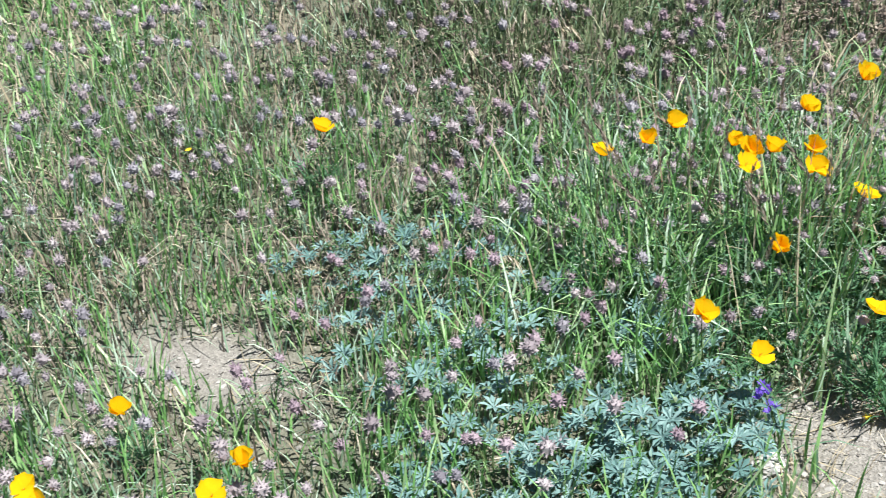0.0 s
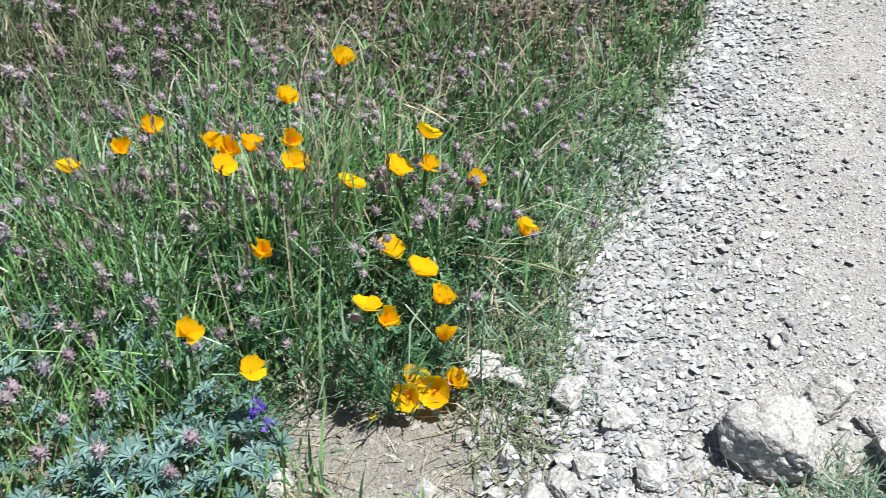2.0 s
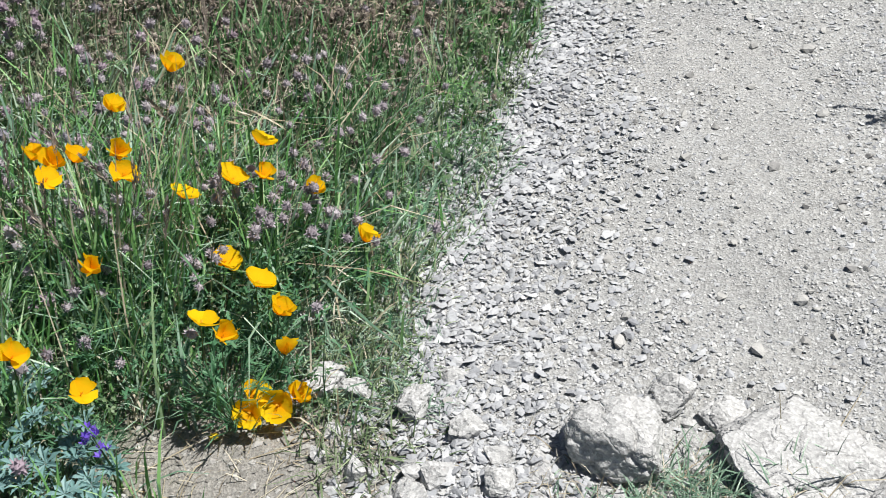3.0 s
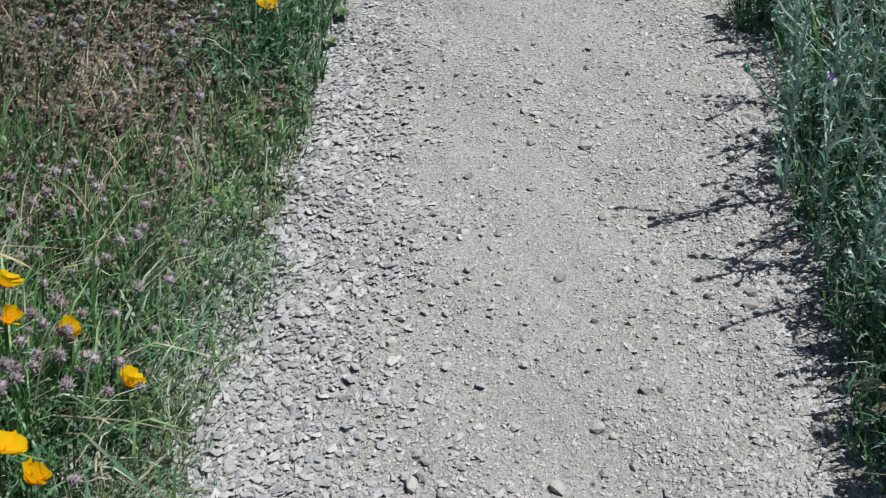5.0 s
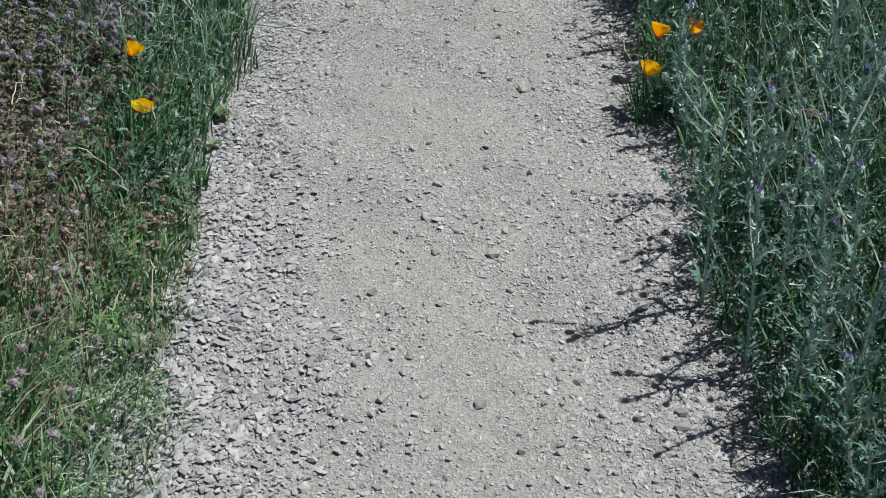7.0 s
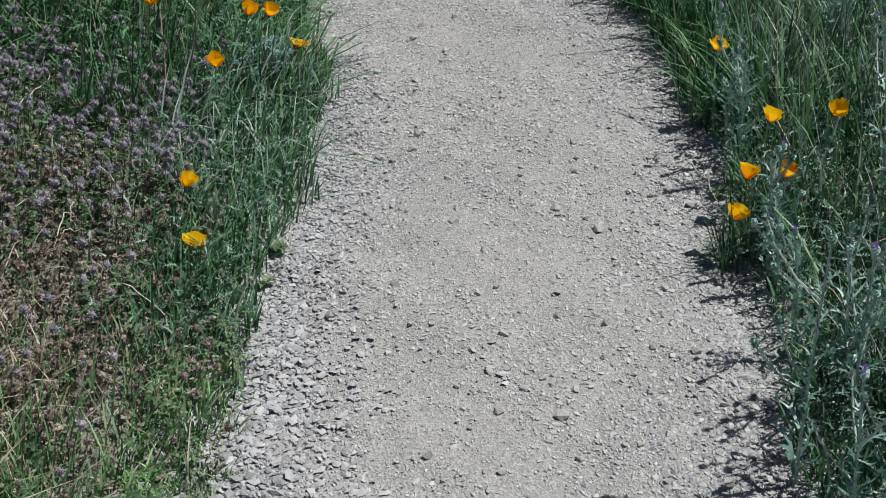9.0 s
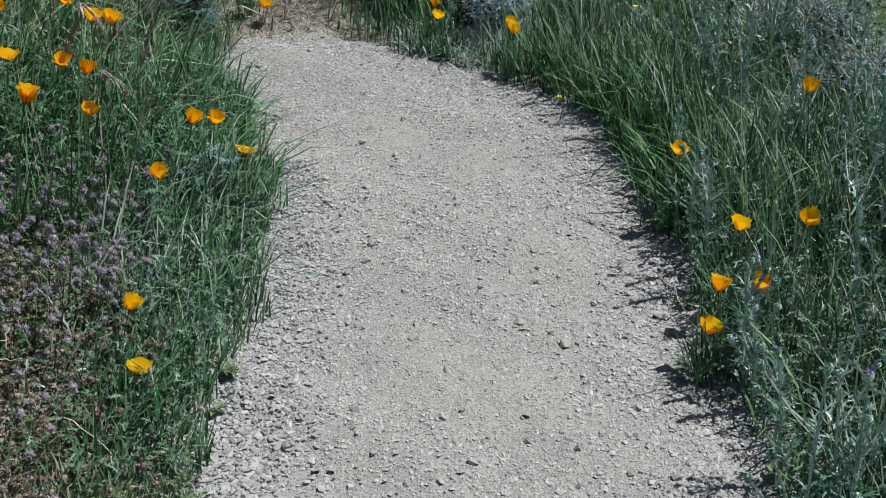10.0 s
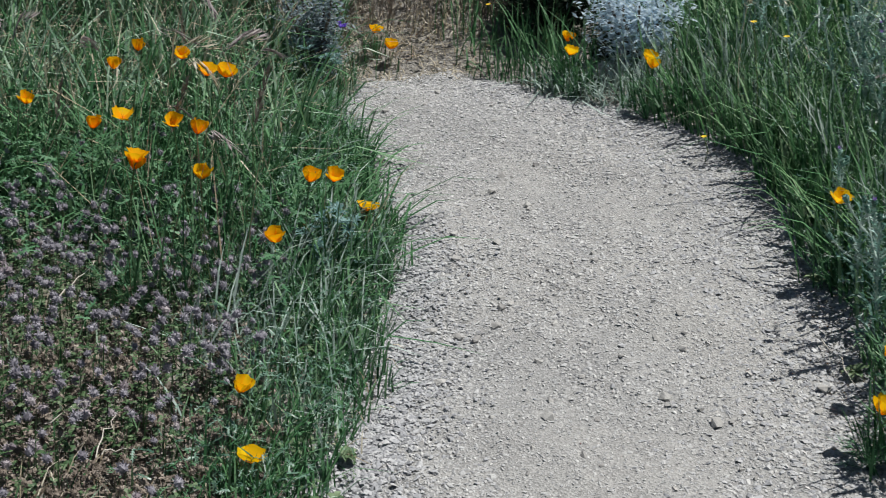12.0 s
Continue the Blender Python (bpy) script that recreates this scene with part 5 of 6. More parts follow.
# ---- thistles ----
def thistle_leaf(seed, lobes=6):
    """A narrow spiny leaf: a slender blade with long uneven spines on both sides, 1 long."""
    r = np.random.default_rng(seed)
    s = np.linspace(0, 1, lobes + 1)
    bow = r.uniform(0.05, 0.4)
    rib = np.stack([s, 0.06 * np.sin(5 * s + seed), bow * np.sin(2.6 * s) - 0.3 * bow * s], -1)
    half = 0.05 * (1 - s) ** 0.7 + 0.006
    strip = np.concatenate([rib - np.stack([0 * s, half, 0 * s], -1), rib + np.stack([0 * s, half, -0.02 + 0 * s], -1)])
    n, tris = lobes + 1, []
    for k in range(lobes):
        tris += [(k, k + 1, n + k + 1), (k, n + k + 1, n + k)]
    for k in range(lobes):
        for side in (0, 1):
            if r.random() < 0.2:
                continue
            w = (0.05 + 0.15 * math.sin(math.pi * min(1.0, s[k] + 0.12))) * r.uniform(0.5, 1.5)
            root = strip[side * n + k]
            far = root + (strip[side * n + k + 1] - root) * r.uniform(0.45, 0.75)
            tip = rib[k] + np.array([r.uniform(0.10, 0.26), (2 * side - 1) * w, r.uniform(-0.08, 0.16)])
            strip = np.concatenate([strip, [far, tip]])
            tris.append((side * n + k, len(strip) - 2, len(strip) - 1))
    return strip, tris


thistle_leaves = [thistle_leaf(s) for s in range(4)]
thistle_meshes = [mesh_of("leaf", *p, M["thistle_part"]) for p in thistle_leaves]


def bud_mesh():
    """A bristly flower bud: rings of pointed bracts on one skin."""
    rings, sides = 6, 8
    vs, ts = [], []
    for i in range(rings):
        s = i / (rings - 1)
        core = 0.07 + 0.19 * math.sin(math.pi * (0.12 + 0.72 * s))
        for k in range(sides):
            spine = 0.17 if (k + i) % 2 == 0 and 0 < i < rings - 1 else 0.0
            a = 6.283 * k / sides
            vs.append(((core + spine) * math.cos(a), (core + spine) * math.sin(a), s + spine * 0.9))
    for i in range(rings - 1):
        for k in range(sides):
            p, q = i * sides + k, i * sides + (k + 1) % sides
            ts += [(p, q, q + sides), (p, q + sides, p + sides)]
    return mesh_of("bud", vs, ts, M["thistle_part"])


def tuft_mesh():
    heap = Heap()
    r = np.random.default_rng(8)
    for k in range(30):
        a, d = k * 2.4, 0.5 * r.random() ** 0.5
        f, g = np.array([math.cos(a), math.sin(a), 0]), np.array([-math.sin(a), math.cos(a), 0])
        heap.add([f * 0.1 - g * 0.03 + np.array([0, 0, 0.9]), f * 0.1 + g * 0.03 + np.array([0, 0, 0.9]), f * d + np.array([0, 0, r.uniform(1.3, 1.6)])], [(0, 1, 2)])
    return heap.mesh("flower", M["purple"])


bud, tuft = bud_mesh(), tuft_mesh()


def winged_stem(points, radius, seed):
    """A stem with narrow spiny wings."""
    heap = Heap()
    points = np.asarray(points, float)
    heap.add(*tube(points, np.linspace(radius, radius * 0.6, len(points)), 5))
    r = np.random.default_rng(seed)
    for k in range(len(points) * 6):
        s = r.random() * (len(points) - 1.01)
        i = int(s)
        c = points[i] + (points[i + 1] - points[i]) * (s - i)
        a = r.uniform(0, 6.283)
        f = np.array([math.cos(a), math.sin(a), 0])
        heap.add([c - np.array([0, 0, 0.0035]), c + np.array([0, 0, 0.0035]), c + f * r.uniform(0.007, 0.015) + np.array([0, 0, r.uniform(-0.002, 0.008)])], [(0, 1, 2)])
    return heap.mesh("stem", M["thistle_stem"])


def thistle(x, y, height, seed, blooms=2, upright=False):
    r = np.random.default_rng(seed)
    ob = thing("thistle", x, y, float(lie(x, y)), "grey-green spiny thistle with small purple flower heads" if blooms else "grey-green spiny thistle still in bud", "thistle", "thistles on the downhill verge")
    sway = np.array([r.normal(0, 0.07), r.normal(0, 0.07), 0]) * (0.2 if upright else 1.0)
    main = [np.array([0, 0, height * s]) + sway * s * s for s in np.linspace(0, 1, 7)]
    part("stem", winged_stem(main, 0.0036, seed), ob, "pale woolly winged stem")
    ends = [(main[-1], Vector((sway[0], sway[1], 0.5)))]
    for k in range(3):
        s, a = r.uniform(0.4, 0.8), r.uniform(0, 6.283)
        root = main[0] + (main[-1] - main[0]) * s
        out = np.array([math.cos(a), math.sin(a), 0]) * height * r.uniform(0.12, 0.24)
        rise = np.array([0, 0, height * r.uniform(0.18, 0.34)])
        line = [root, root + out * 0.5 + rise * 0.35, root + out * 0.85 + rise * 0.8, root + out + rise]
        part("stem", winged_stem(line, 0.0026, seed + k + 1), ob, "pale woolly winged stem")
        ends.append((line[-1], Vector(out * 0.6 + rise)))
    for k in range(24):
        s, a = (k + 0.4) / 24 * 0.95, k * 2.4 + r.uniform(-0.4, 0.4)
        at = np.array([0, 0, height * s]) + sway * s * s
        size = (0.078 - 0.046 * s) * r.uniform(0.7, 1.25)
        part("leaf", thistle_meshes[k % 4], ob, at=Matrix.Translation(at) @ Matrix.Rotation(a, 4, "Z") @ pose(0, 0, 0, r.uniform(-20, 20), r.uniform(-60, -15), 0) @ Matrix.Scale(size, 4))
    for k, (end, way) in enumerate(ends):
        m = Matrix.Translation(end) @ way.to_track_quat("Z", "Y").to_matrix().to_4x4() @ Matrix.Scale(r.uniform(0.016, 0.021), 4)
        b = part("bud", bud, ob, at=m)
        if k < blooms:
            part("flower", tuft, b, "tuft of purple florets")
    return ob


r = np.random.default_rng(21)
made = 0
while made < 118:
    y = r.uniform(0.95, 5.0)
    x = float(edge_right(y)) + 0.11 + 0.85 * r.random() ** 1.1
    if x > float(brink(y)) + 0.25 or (y > 3.1 and x < float(edge_right(y)) + 0.30 and r.random() < 0.85):
        continue
    if y > 4.35 and x < 0.72:
        continue
    if any(abs(p[0] - x) < 0.13 and -0.05 < p[1] - y < 0.5 for p in DOWNHILL):
        continue
    near = min(1.0, (x - float(edge_right(y))) / 0.3)
    thistle(x, y, (0.20 + 0.32 * near) * r.uniform(0.75, 1.15), 400 + 7 * made, 2 if made % 3 == 0 else (1 if made % 3 == 1 else 0))
    made += 1

for i, (x, y, h) in enumerate([(0.505, 1.84, 0.50), (0.53, 1.63, 0.40), (0.56, 1.485, 0.28), (0.60, 2.20, 0.29), (0.63, 2.46, 0.24), (0.62, 1.25, 0.24), (0.66, 2.95, 0.34), (0.69, 3.05, 0.33), (0.68, 3.16, 0.27), (0.70, 3.42, 0.28), (0.63, 2.53, 0.31), (0.65, 2.60, 0.29), (0.58, 1.18, 0.24), (0.60, 1.33, 0.27), (0.63, 1.42, 0.33), (0.62, 1.55, 0.40), (0.62, 1.73, 0.42), (0.63, 1.94, 0.40), (0.65, 2.06, 0.38)]):
    thistle(x, y, h, 2000 + 11 * i, i % 2, True)

# tall thistles added out of view, to shade the near end of the verge
for i, (x, y, h) in enumerate([(0.86, 1.02, 0.58), (0.92, 1.14, 0.62), (0.88, 1.25, 0.56), (0.97, 1.33, 0.64), (0.90, 1.43, 0.57), (0.99, 1.52, 0.62), (0.84, 1.12, 0.50)]):
    thistle(x, y, h, 2300 + 11 * i, i % 3)


def leaf_litter(name, label, shapes, mat, n, box, keep, size, low, high, seed, up=0.6):
    """Many leaves at all heights of a thicket, in one mesh."""
    x, y, r = patch(n, box, keep, seed)
    heap = Heap()
    for k, shape in enumerate(shapes):
        i = np.arange(k, len(x), len(shapes))
        m = len(i)
        heap.spread(*shape, placing(x[i], y[i], lie(x[i], y[i]) + low + (high - low) * r.random(m), r.uniform(0, 6.3, m), r.normal(0, 0.5, m), r.uniform(0, 6.3, m), size * r.uniform(0.5, 1.3, m)))
    return tagged(new(name, heap.mesh(name, mat)), label, "foliage", kind="stuff")


leaf_litter("thistle_foliage", "tangle of grey-green thistle leaves", thistle_leaves, M["thistle"], 25000, RIGHT, lambda x, y: downhill(x, y, 0.07) * smooth_step(4.6, 4.1, y) * (1 - 0.5 * smooth_step(2.9, 3.4, y) * smooth_step(0.4, 0.2, x - edge_right(y))), 0.034, 0.01, 0.24, 51)
leaf_litter("thistle_foliage", "low grey-green leaves on the verge", thistle_leaves, M["thistle_pale"], 10000, (-1.3, -0.3, 2.3, 5.0), lambda x, y: wild(x, y) * left_of(x, y, 0.0, 0.34, 0.1) * (0.3 + 0.7 * tufted(x, y, 8, 3)), 0.03, 0.01, 0.17, 52)
leaf_litter("thistle_foliage", "low grey-green leaves hugging the path's edge", thistle_leaves, M["thistle"], 12000, (0.3, 1.0, -0.4, 3.6), lambda x, y: downhill(x, y, 0.03) * smooth_step(0.32, 0.2, x - edge_right(y)) * (0.35 + 0.65 * tufted(x, y, 9, 5)), 0.028, 0.01, 0.15, 56)
leaf_litter("herb_leaves", "small green herb leaves in the meadow", [trefoil(91, 7), trefoil(92, 7)], M["clover_leaf"], 2600, (-3.2, -0.5, 0.3, 4.6), lambda x, y: wild(x, y) * (0.3 + 0.5 * tufted(x, y, 6, 4)), 0.10, -0.02, 0.04, 53)
leaf_litter("poppy_foliage", "feathery green foliage under the poppies", thistle_leaves, M["poppy_leaf"], 3200, (-1.7, -0.6, 0.75, 1.7), lambda x, y: wild(x, y) * spot(x, y, -1.02, 1.12, 0.30, 0.28), 0.04, 0.01, 0.14, 54)


leaf_litter("poppy_foliage", "dark lush low foliage under the poppies", thistle_leaves, M["poppy_leaf"], 5200, (-1.9, -0.6, 3.0, 4.4), lambda x, y: wild(x, y) * np.clip(1.3 * spot(x, y, -1.1, 3.7, 0.5, 0.4), 0, 1) * (1 - 0.8 * mauve_zone(x, y)), 0.05, 0.04, 0.24, 55)


leaf_litter("verge_foliage", "close dark green leaves under the verge grass", thistle_leaves, M["poppy_leaf"], 4200, (-1.5, -0.35, 2.0, 4.9), lambda x, y: wild(x, y) * left_of(x, y, 0.06, 0.4, 0.1) * smooth_step(2.1, 2.7, y), 0.036, 0.0, 0.08, 57)


# ---- tall grasses with seed heads ----
def awned_head(seed, n=22, droop=1.0):
    """A nodding brome head: long pointed spikelets on hair stalks, 1 long."""
    r = np.random.default_rng(seed)
    heap = Heap()
    for k in range(n):
        s = k / n
        root = np.array([s * 0.55, 0, 0.18 * math.sin(2.6 * s) - droop * 0.3 * s * s])
        way = np.array([0.5, r.normal(0, 0.16), -droop * (0.25 + 0.5 * s) + r.normal(0, 0.08)])
        way = way / np.linalg.norm(way) * r.uniform(0.3, 0.5)
        side = np.cross(way, [0, 0.3, 1.0])
        side /= np.linalg.norm(side) + 1e-9
        heap.add([root, root + way * 0.35 - side * 0.022, root + way * 0.35 + side * 0.022, root + way * 0.7, root + way + side * 0.03, root + way - side * 0.03], [(0, 1, 2), (1, 3, 2), (3, 4, 1), (3, 2, 5)])
    return np.concatenate(heap.v), np.concatenate(heap.t)


def spike(seed, n=22):
    """A narrow upright seed spike, 1 long along x."""
    r = np.random.default_rng(seed)
    heap = Heap()
    for k in range(n):
        s, a = k / n, k * 2.4
        out = np.array([0, math.cos(a), math.sin(a)])
        root = np.array([s * 0.8, 0, 0]) + out * 0.01
        tip = root + np.array([r.uniform(0.14, 0.24), 0, 0]) + out * 0.06 * (1 - 0.5 * s)
        side = np.cross(out, [1.0, 0, 0]) * 0.022
        heap.add([root, root + (tip - root) * 0.4 - side, root + (tip - root) * 0.4 + side, tip], [(0, 1, 2), (1, 3, 2)])
    return np.concatenate(heap.v), np.concatenate(heap.t)


spikes = [mesh_of("seed_head", *spike(s), M["russet"]) for s in range(3)]
brome_straw = [mesh_of("seed_head", *awned_head(s), M["straw"]) for s in range(3)]
brome_russet = [mesh_of("seed_head", *awned_head(s + 5), M["awn"]) for s in range(3)]


def brome(x, y, height, turn, kind, seed, size=0.12):
    r = np.random.default_rng(seed)
    words = "tall grass stalk with a narrow upright brown spike" if kind == 2 else "tall green grass stalk with a nodding brown seed head" if kind else "tall dry grass stalk with a pale nodding seed head"
    ob = thing("seeding_grass", x, y, float(lie(x, y)), words, "grass", "seeding grasses", turn)
    out = height * r.uniform(0.1, 0.3)
    line = [(out * s**2, 0.02 * math.sin(3 * s), height * s) for s in np.linspace(0, 1, 7)]
    part("stalk", mesh_of("stalk", *tube(line, np.linspace(0.0014, 0.0008, 7), 4), M["stem"] if kind else M["straw"]), ob)
    part("seed_head", (brome_straw, brome_russet, spikes)[kind][seed % 3], ob, "awned seed head", at=Matrix.Translation(line[-1]) @ pose(0, 0, 0, 0, r.uniform(-85, -60) if kind == 2 else r.uniform(-30, 10), 0) @ Matrix.Scale(size * r.uniform(0.8, 1.2), 4))
    for k in range(2):
        s = 0.15 + 0.3 * k
        v, t = blades(np.array([out * s * s]), np.array([0.0]), np.array([height * s]), np.array([height * 0.4]), np.array([0.004]), np.array([0.4]), np.array([0.3]), np.array([r.uniform(0, 6.28)]))
        part("blade", mesh_of("blade", v, t, M["deep_grass"]), ob)


r = np.random.default_rng(31)
for i in range(60):
    brome(r.uniform(-1.9, -0.62), r.uniform(3.5, 5.4), r.uniform(0.40, 0.62), r.uniform(-60, 200), (1, 2, 1, 0)[i % 4], 700 + i, 0.165)
for i in range(44):
    brome(r.uniform(-1.75, -1.0), r.uniform(0.85, 1.5), r.uniform(0.30, 0.46), r.uniform(0, 360), 2, 730 + i, 0.10)
for i in range(22):
    brome(r.uniform(-3.2, -1.4), r.uniform(0.3, 2.6), r.uniform(0.18, 0.32), r.uniform(-60, 120), 0 if i % 2 else 2, 760 + i, 0.08)
for i in range(12):
    y = r.uniform(1.2, 4.6)
    brome(float(edge_right(y)) + r.uniform(0.1, 0.7), y, r.uniform(0.3, 0.55), r.uniform(0, 360), i % 2, 790 + i, 0.10)
brome(-0.60, 4.2, 0.34, 20, 0, 811, 0.10)
brome(-1.06, 1.30, 0.34, 10, 0, 812, 0.14)
brome(0.55, 1.16, 0.10, 150, 0, 813, 0.10)
brome(0.60, 1.12, 0.12, 190, 0, 814, 0.10)


# ---- fallen stalks and low leaves ----
def fallen_stalk(points, seed, thick=0.0016):
    """A pale dry stalk lying on the growth, a little crooked."""
    r = np.random.default_rng(seed)
    p = np.array(points, float)
    s = np.linspace(0, len(p) - 1, 7)
    line = np.stack([np.interp(s, np.arange(len(p)), p[:, k]) for k in range(3)], -1)
    line[1:-1] += r.normal(0, 0.004, (5, 3))
    base = line[0].copy()
    ob = new("fallen_stalk", mesh_of("fallen_stalk", *tube(line - base, np.linspace(thick, thick * 0.55, 7), 5), M["pale_stalk"], True))
    ob.matrix_basis = pose(*[float(c) for c in base])
    return tagged(ob, "bleached dry stalk lying across the clover", "stalk", "fallen stalks")


M["pale_stalk"] = material("bleached_stalk", [(0.36, 0.33, 0.28), (0.52, 0.49, 0.43), (0.66, 0.63, 0.57)], "noise", 0.7, 0.0, 40, 0.2)
for i, way in enumerate([
    [(-1.08, 2.713, 0.20), (-1.03, 2.735, 0.215), (-0.989, 2.745, 0.22)],
    [(-0.954, 2.605, 0.18), (-0.947, 2.671, 0.20), (-0.935, 2.718, 0.20)],
    [(-0.944, 2.613, 0.18), (-0.92, 2.625, 0.185), (-0.896, 2.624, 0.18)],
    [(-1.167, 3.186, 0.24), (-1.14, 3.25, 0.25), (-1.110, 3.318, 0.26)],
    [(-0.82, 2.504, 0.12), (-0.76, 2.45, 0.11), (-0.696, 2.397, 0.08)],
    [(0.557, 3.005, 0.025), (0.575, 2.90, 0.035), (0.588, 2.785, 0.025)],
]):
    fallen_stalk(way, 950 + i)


def broad_leaf(seed):
    """A limp oval leaf with a scalloped rim, 1 long."""
    r = np.random.default_rng(seed)
    s = np.linspace(0, 1, 7)
    half = 0.30 * np.sin(math.pi * s**0.8) * (1 + 0.14 * np.cos(17 * s)) + 0.015
    rise = 0.35 * np.sin(2.2 * s) - 0.3 * s * s
    rows = [np.stack([s, half * k, rise + 0.10 * abs(k)], -1) for k in (-1, 0, 1)]
    v, t = np.concatenate(rows), []
    for j in range(2):
        for k in range(6):
            p = j * 7 + k
            t += [(p, p + 1, p + 8), (p, p + 8, p + 7)]
    return v + r.normal(0, 0.012, v.shape), t


M["rosette"] = material("pale_green_leaf", [(0.09, 0.15, 0.075), (0.16, 0.235, 0.125), (0.27, 0.345, 0.21)], "object", 0.55, 0.25, 60, 0.15, 0.35)
broad_leaves = [mesh_of("leaf", *broad_leaf(s), M["rosette"], True) for s in range(3)]


def rosette(x, y, size, seed):
    r = np.random.default_rng(seed)
    ob = thing("leaf_rosette", x, y, float(lie(x, y)) + 0.008, "low rosette of pale broad leaves at the gravel's edge", "herb", "leaf rosettes", r.uniform(0, 360))
    for k in range(7):
        part("leaf", broad_leaves[k % 3], ob, at=pose(0, 0, 0.004, r.uniform(-15, 15), r.uniform(-25, 5), 137 * k + r.uniform(-15, 15)) @ Matrix.Scale(size * r.uniform(0.7, 1.2), 4))


for i, (x, y, size) in enumerate([(-0.49, 2.75, 0.03), (0.625, 3.275, 0.034), (0.60, 2.885, 0.032), (0.60, 2.21, 0.03), (-0.51, 2.62, 0.026)]):
    rosette(x, y, size, 970 + i)


# ---- rough growth over the rest of the hillside ----
def sward(name, label, mat, n, box, keep, height, width, seed):
    x, y, r = patch(n, box, keep, seed)
    m = len(x)
    a, h = r.uniform(0, 6.283, m), height * r.uniform(0.5, 1.2, m)
    side = np.stack([np.cos(a), np.sin(a), 0 * a], -1) * (0.5 * width)
    root = np.stack([x, y, lie(x, y) - 0.01], -1)
    lean = r.normal(0, 0.3, (m, 2)) * h[:, None]
    top = root + np.stack([lean[:, 0], lean[:, 1], h], -1)
    mid = root + (top - root) * 0.5
    v = np.stack([root, mid - side, mid + side, top], 1)
    t = np.array([(0, 2, 1), (1, 2, 3)])[None] + (np.arange(m) * 4)[:, None, None]
    tagged(new(name, mesh_of(name, v, t, mat)), label, "grass", kind="stuff")


def beyond(x, y):
    """Everywhere but the path and what already grows close to it."""
    near = smooth_step(-8.4, -7.4, x) * smooth_step(1.9, 1.5, x) * smooth_step(-1.6, -0.7, y) * smooth_step(9.4, 8.6, y)
    return off_path(x, y, 0.05) * (1 - near)


sward("hillside_grass", "mixed green and dry grass on the open hillside", M["grey_grass"], 42000, (-16, 12, -10, 18), beyond, 0.28, 0.022, 81)
sward("hillside_straw", "dry straw-coloured grass on the open hillside", M["straw"], 26000, (-16, 12, -10, 18), beyond, 0.25, 0.02, 82)


# ---- shrubs beyond the bend ----
def shrub(name, x, y, width, height, leaves, mat, leaf, seed, label, sink=0.0):
    """A bush: forked limbs and a crown of many small leaves in uneven clumps."""
    r = np.random.default_rng(seed)
    base = float(lie(x, y)) - sink
    ob = thing(name, x, y, base, label, "shrub")
    tips = []
    for k in range(9):
        a = k * 2.4
        out = np.array([math.cos(a), math.sin(a), 0]) * width * 0.5 * r.uniform(0.3, 0.9)
        line = [np.zeros(3), out * 0.4 + np.array([0, 0, height * 0.4]), out + np.array([0, 0, height * r.uniform(0.6, 0.95)])]
        part("limb", mesh_of("limb", *tube(line, [0.012, 0.008, 0.004], 5), M["bark"]), ob)
        tips += [line[1], line[2], (line[1] + line[2]) / 2]
    centres = np.array(tips)[r.integers(0, len(tips), leaves)] + r.normal(0, 0.13, (leaves, 3)) * [width, width, height]
    centres[:, 2] = np.abs(centres[:, 2])
    heap = Heap()
    heap.spread([(0, 0, 0), (0.5, -0.16, 0.06), (0.5, 0.16, 0.06), (1, 0, 0)], [(0, 1, 2), (1, 3, 2)], placing(*centres.T, r.uniform(0, 6.3, leaves), r.normal(0, 0.8, leaves), r.uniform(0, 6.3, leaves), leaf * r.uniform(0.6, 1.3, leaves)))
    part("crown", heap.mesh("crown", mat), ob)


shrub("dark_shrub", 0.17, 5.34, 0.40, 0.40, 7000, M["shrub"], 0.035, 1, "dense dark evergreen shrub behind the grass", 0.05)
shrub("sagebrush", 0.41, 4.95, 0.36, 0.33, 2600, M["sage"], 0.032, 2, "silvery blue sagebrush on the brink", 0.02)
shrub("dark_shrub", 0.30, 5.05, 0.10, 0.10, 700, M["shrub"], 0.03, 6, "small dark shrub at the foot of a sagebrush", 0.0)
shrub("sagebrush", 1.36, 4.25, 0.5, 0.36, 6500, M["sage_grey"], 0.02, 3, "silvery blue sagebrush on the brink", 0.02)
shrub("sagebrush", 1.42, 3.75, 0.45, 0.34, 6000, M["sage_grey"], 0.02, 4, "silvery blue sagebrush on the brink", 0.02)
shrub("sagebrush", -0.74, 5.04, 0.26, 0.42, 3200, M["sage_grey"], 0.022, 5, "silvery blue sagebrush by the bend of the path", 0.02)


# ---- valley floor far below ----
def slab(x0, y0, z0, x1, y1, z1):
    v = [(x, y, z) for x in (x0, x1) for y in (y0, y1) for z in (z0, z1)]
    t = [(0, 1, 3), (0, 3, 2), (4, 6, 7), (4, 7, 5), (0, 4, 5), (0, 5, 1), (2, 3, 7), (2, 7, 6), (0, 2, 6), (0, 6, 4), (1, 5, 7), (1, 7, 3)]
    return v, t


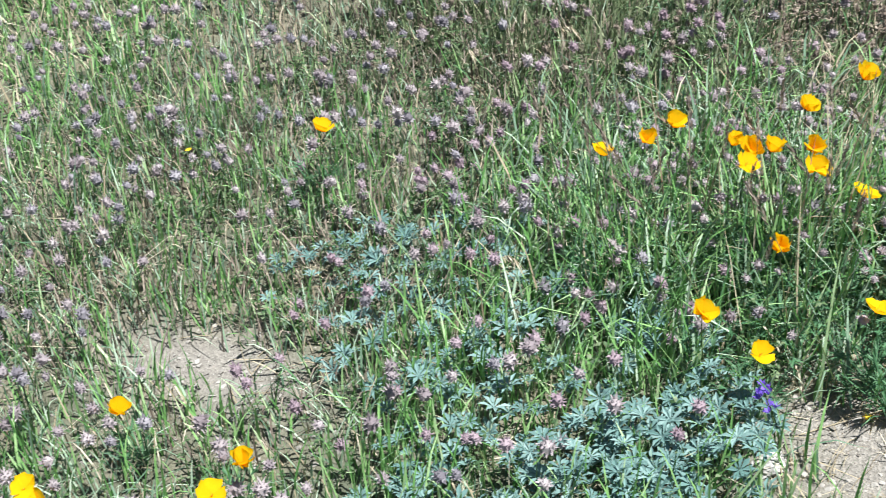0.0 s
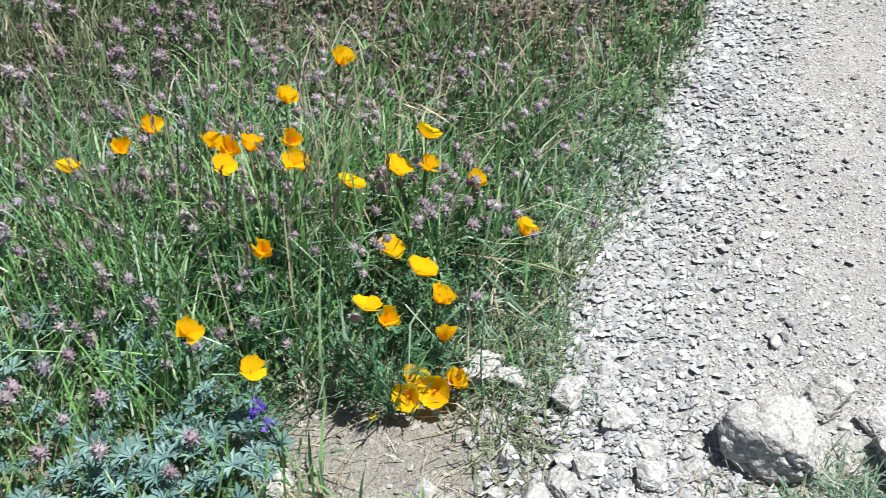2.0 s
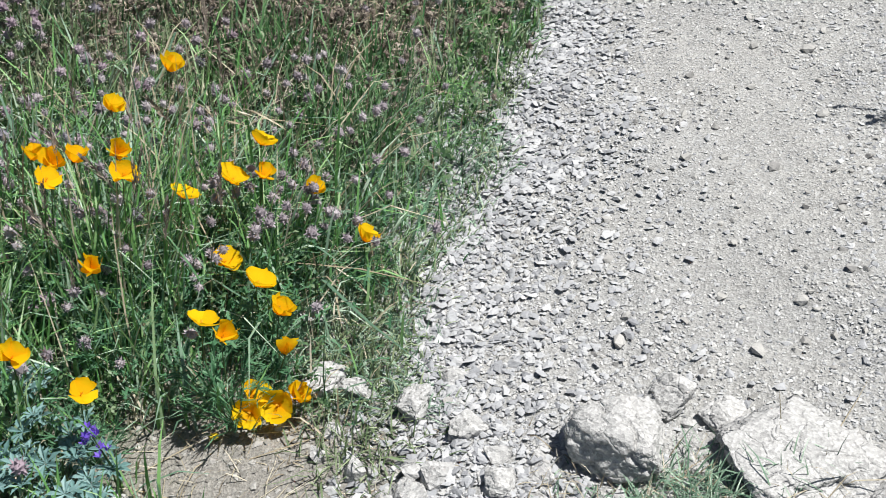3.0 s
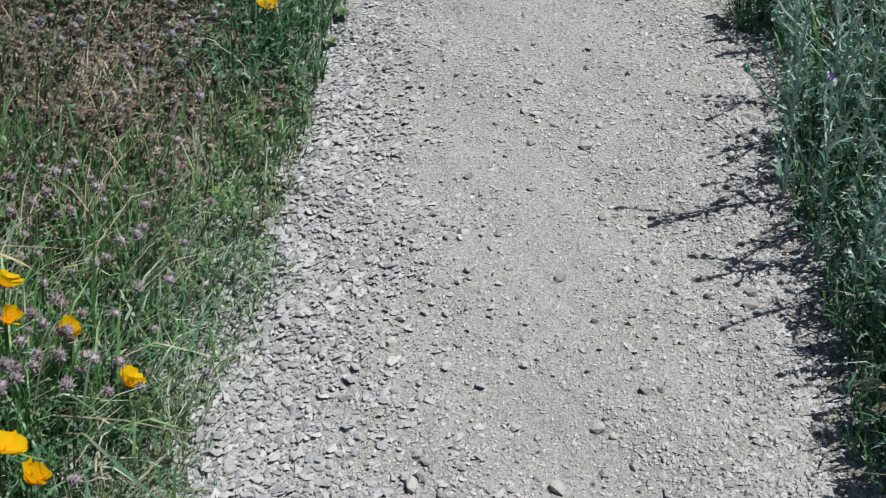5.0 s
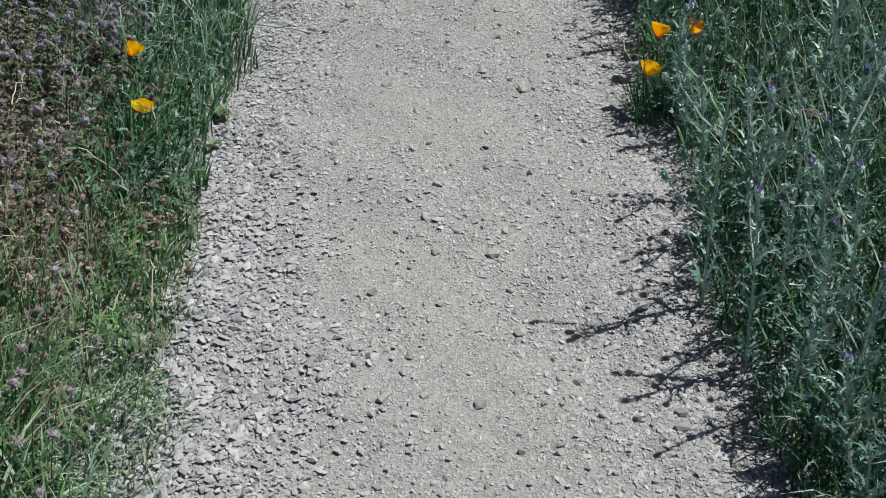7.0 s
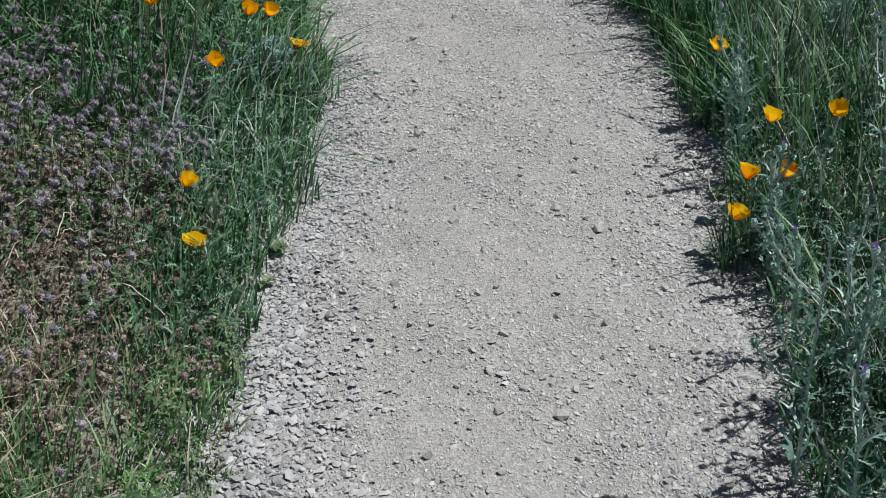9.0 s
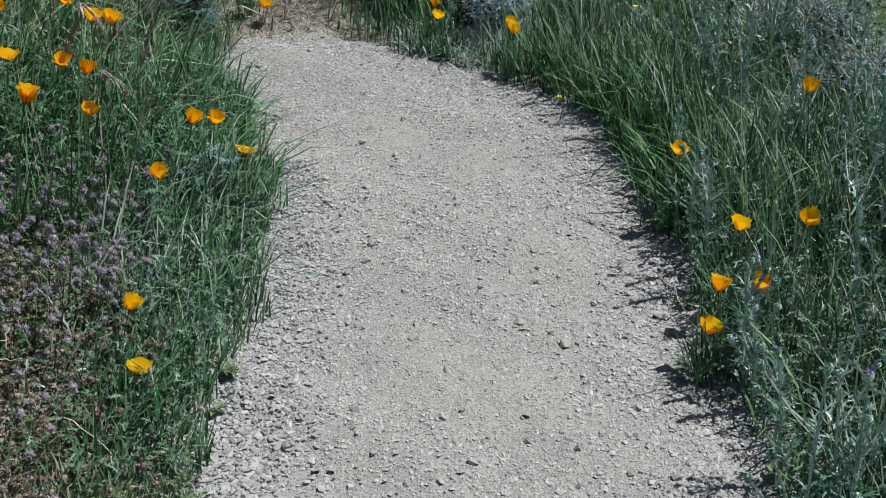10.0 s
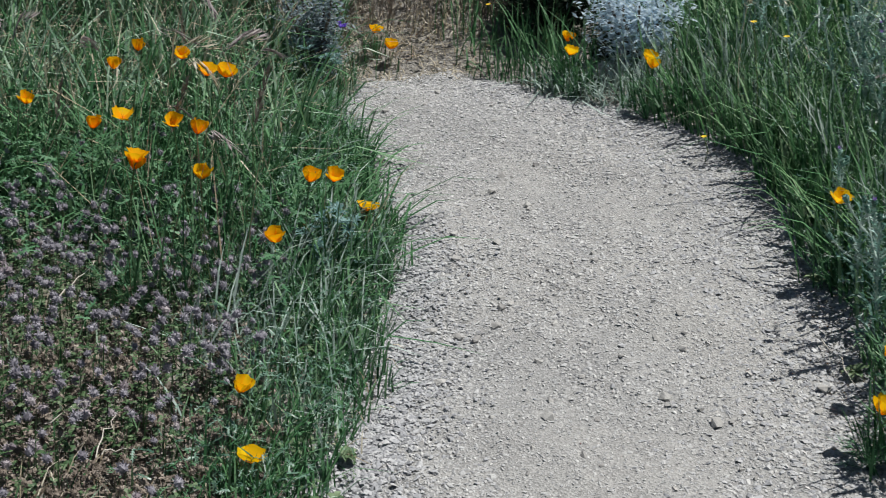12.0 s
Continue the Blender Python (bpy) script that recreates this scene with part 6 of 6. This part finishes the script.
FLOOR = -20.5
lawn = new("lawn", mesh_of("lawn", *slab(20, 30, FLOOR - 0.4, 90, 64.2, FLOOR + 0.15), M["lawn"]))
tagged(lawn, "mown green lawn on the valley floor", "lawn", kind="structure")
tagged(new("far_lawn", mesh_of("far_lawn", *slab(14, 71.8, FLOOR - 0.4, 120, 140, FLOOR + 0.15), M["lawn"])), "mown green lawn beyond the valley road", "lawn", kind="structure")
tagged(new("road", mesh_of("road", *slab(14, 64.5, FLOOR - 0.4, 120, 71.4, FLOOR + 0.05), M["asphalt"])), "grey asphalt road along the valley floor", "road", kind="structure")
tagged(new("kerb", mesh_of("kerb", *slab(14, 64.2, FLOOR - 0.4, 120, 64.5, FLOOR + 0.2), M["stone"])), "pale concrete kerb between lawn and road", "kerb", kind="structure")
post_mesh = mesh_of("post", *tube([(0, 0, 0), (0, 0, 0.02), (0, 0, 0.95), (0, 0, 1.0)], [0.07, 0.06, 0.06, 0.02], 8), M["white"], True)
for i in range(14):
    ob = new("bollard", post_mesh)
    ob.matrix_basis = pose(26 + 0.42 * i, 62.6, FLOOR + 0.15)
    tagged(ob, "short white wooden bollard beside the lawn", "bollard", "bollards along the road")


def car(x, y, z, turn):
    ob = thing("car", x, y, z, "dark parked car beside the valley road", "car", turn=turn)
    side = [(-2.2, 0.3), (-2.25, 0.75), (-1.5, 0.92), (-0.85, 1.42), (0.6, 1.42), (1.25, 0.95), (2.1, 0.8), (2.2, 0.35)]
    v = [(a, w, b) for w in (-0.88, 0.88) for a, b in side]
    n = len(side)
    t = [(0, k, k + 1) for k in range(1, n - 1)] + [(n, n + k + 1, n + k) for k in range(1, n - 1)]
    for k in range(n):
        j = (k + 1) % n
        t += [(k, n + k, n + j), (k, n + j, j)]
    part("body", mesh_of("body", v, t, M["car_paint"]), ob)
    for sx in (-1.35, 1.35):
        for sy in (-0.86, 0.86):
            wheel = part("wheel", mesh_of("wheel", *tube([(0, -0.1, 0), (0, -0.1, 0.0001), (0, 0.1, 0), (0, 0.1, 0.0001)], [0.02, 0.32, 0.32, 0.02], 16), M["rubber"]), ob, at=pose(sx, sy, 0.33))
            part("rim", mesh_of("rim", *tube([(0, -0.115, 0), (0, -0.115, 0.0001), (0, 0.115, 0), (0, 0.115, 0.0001)], [0.02, 0.2, 0.2, 0.02], 12), M["alloy"]), wheel)
    for sy in (-0.885, 0.885):
        part("window", mesh_of("window", [(-1.3, sy, 0.97), (-0.8, sy, 1.35), (0.55, sy, 1.35), (1.05, sy, 0.98)], [(0, 1, 2), (0, 2, 3)], M["dark_glass"]), ob)


car(30.2, 66.9, FLOOR + 0.05, 62)


# ---- single stones on the path ----
def stone_chips(count, seed):
    """Loose angular stones that lie singly on the trodden grit, as pieces of the path."""
    r = np.random.default_rng(seed)
    shapes = [mesh_of("stone_chip", *chip(700 + k, 0.6 + 0.08 * k, 6 + k % 3), M["stone"]) for k in range(6)]
    u, y = r.uniform(0.1, 0.96, count), 0.95 + 3.1 * r.random(count) ** 1.2
    x, z = on_trail(u, y)
    for k in range(count):
        size = 0.011 * (0.024 / 0.011) ** (r.random() ** 1.8)
        at = pose(x[k], y[k], z[k] + 0.12 * size, r.normal(0, 9), r.normal(0, 9), r.uniform(0, 360)) @ Matrix.Diagonal((size * r.uniform(0.9, 1.4), size, size * r.uniform(0.6, 1.0), 1))
        part("stone_chip", shapes[k % 6], trail, at=at)


stone_chips(300, 77)
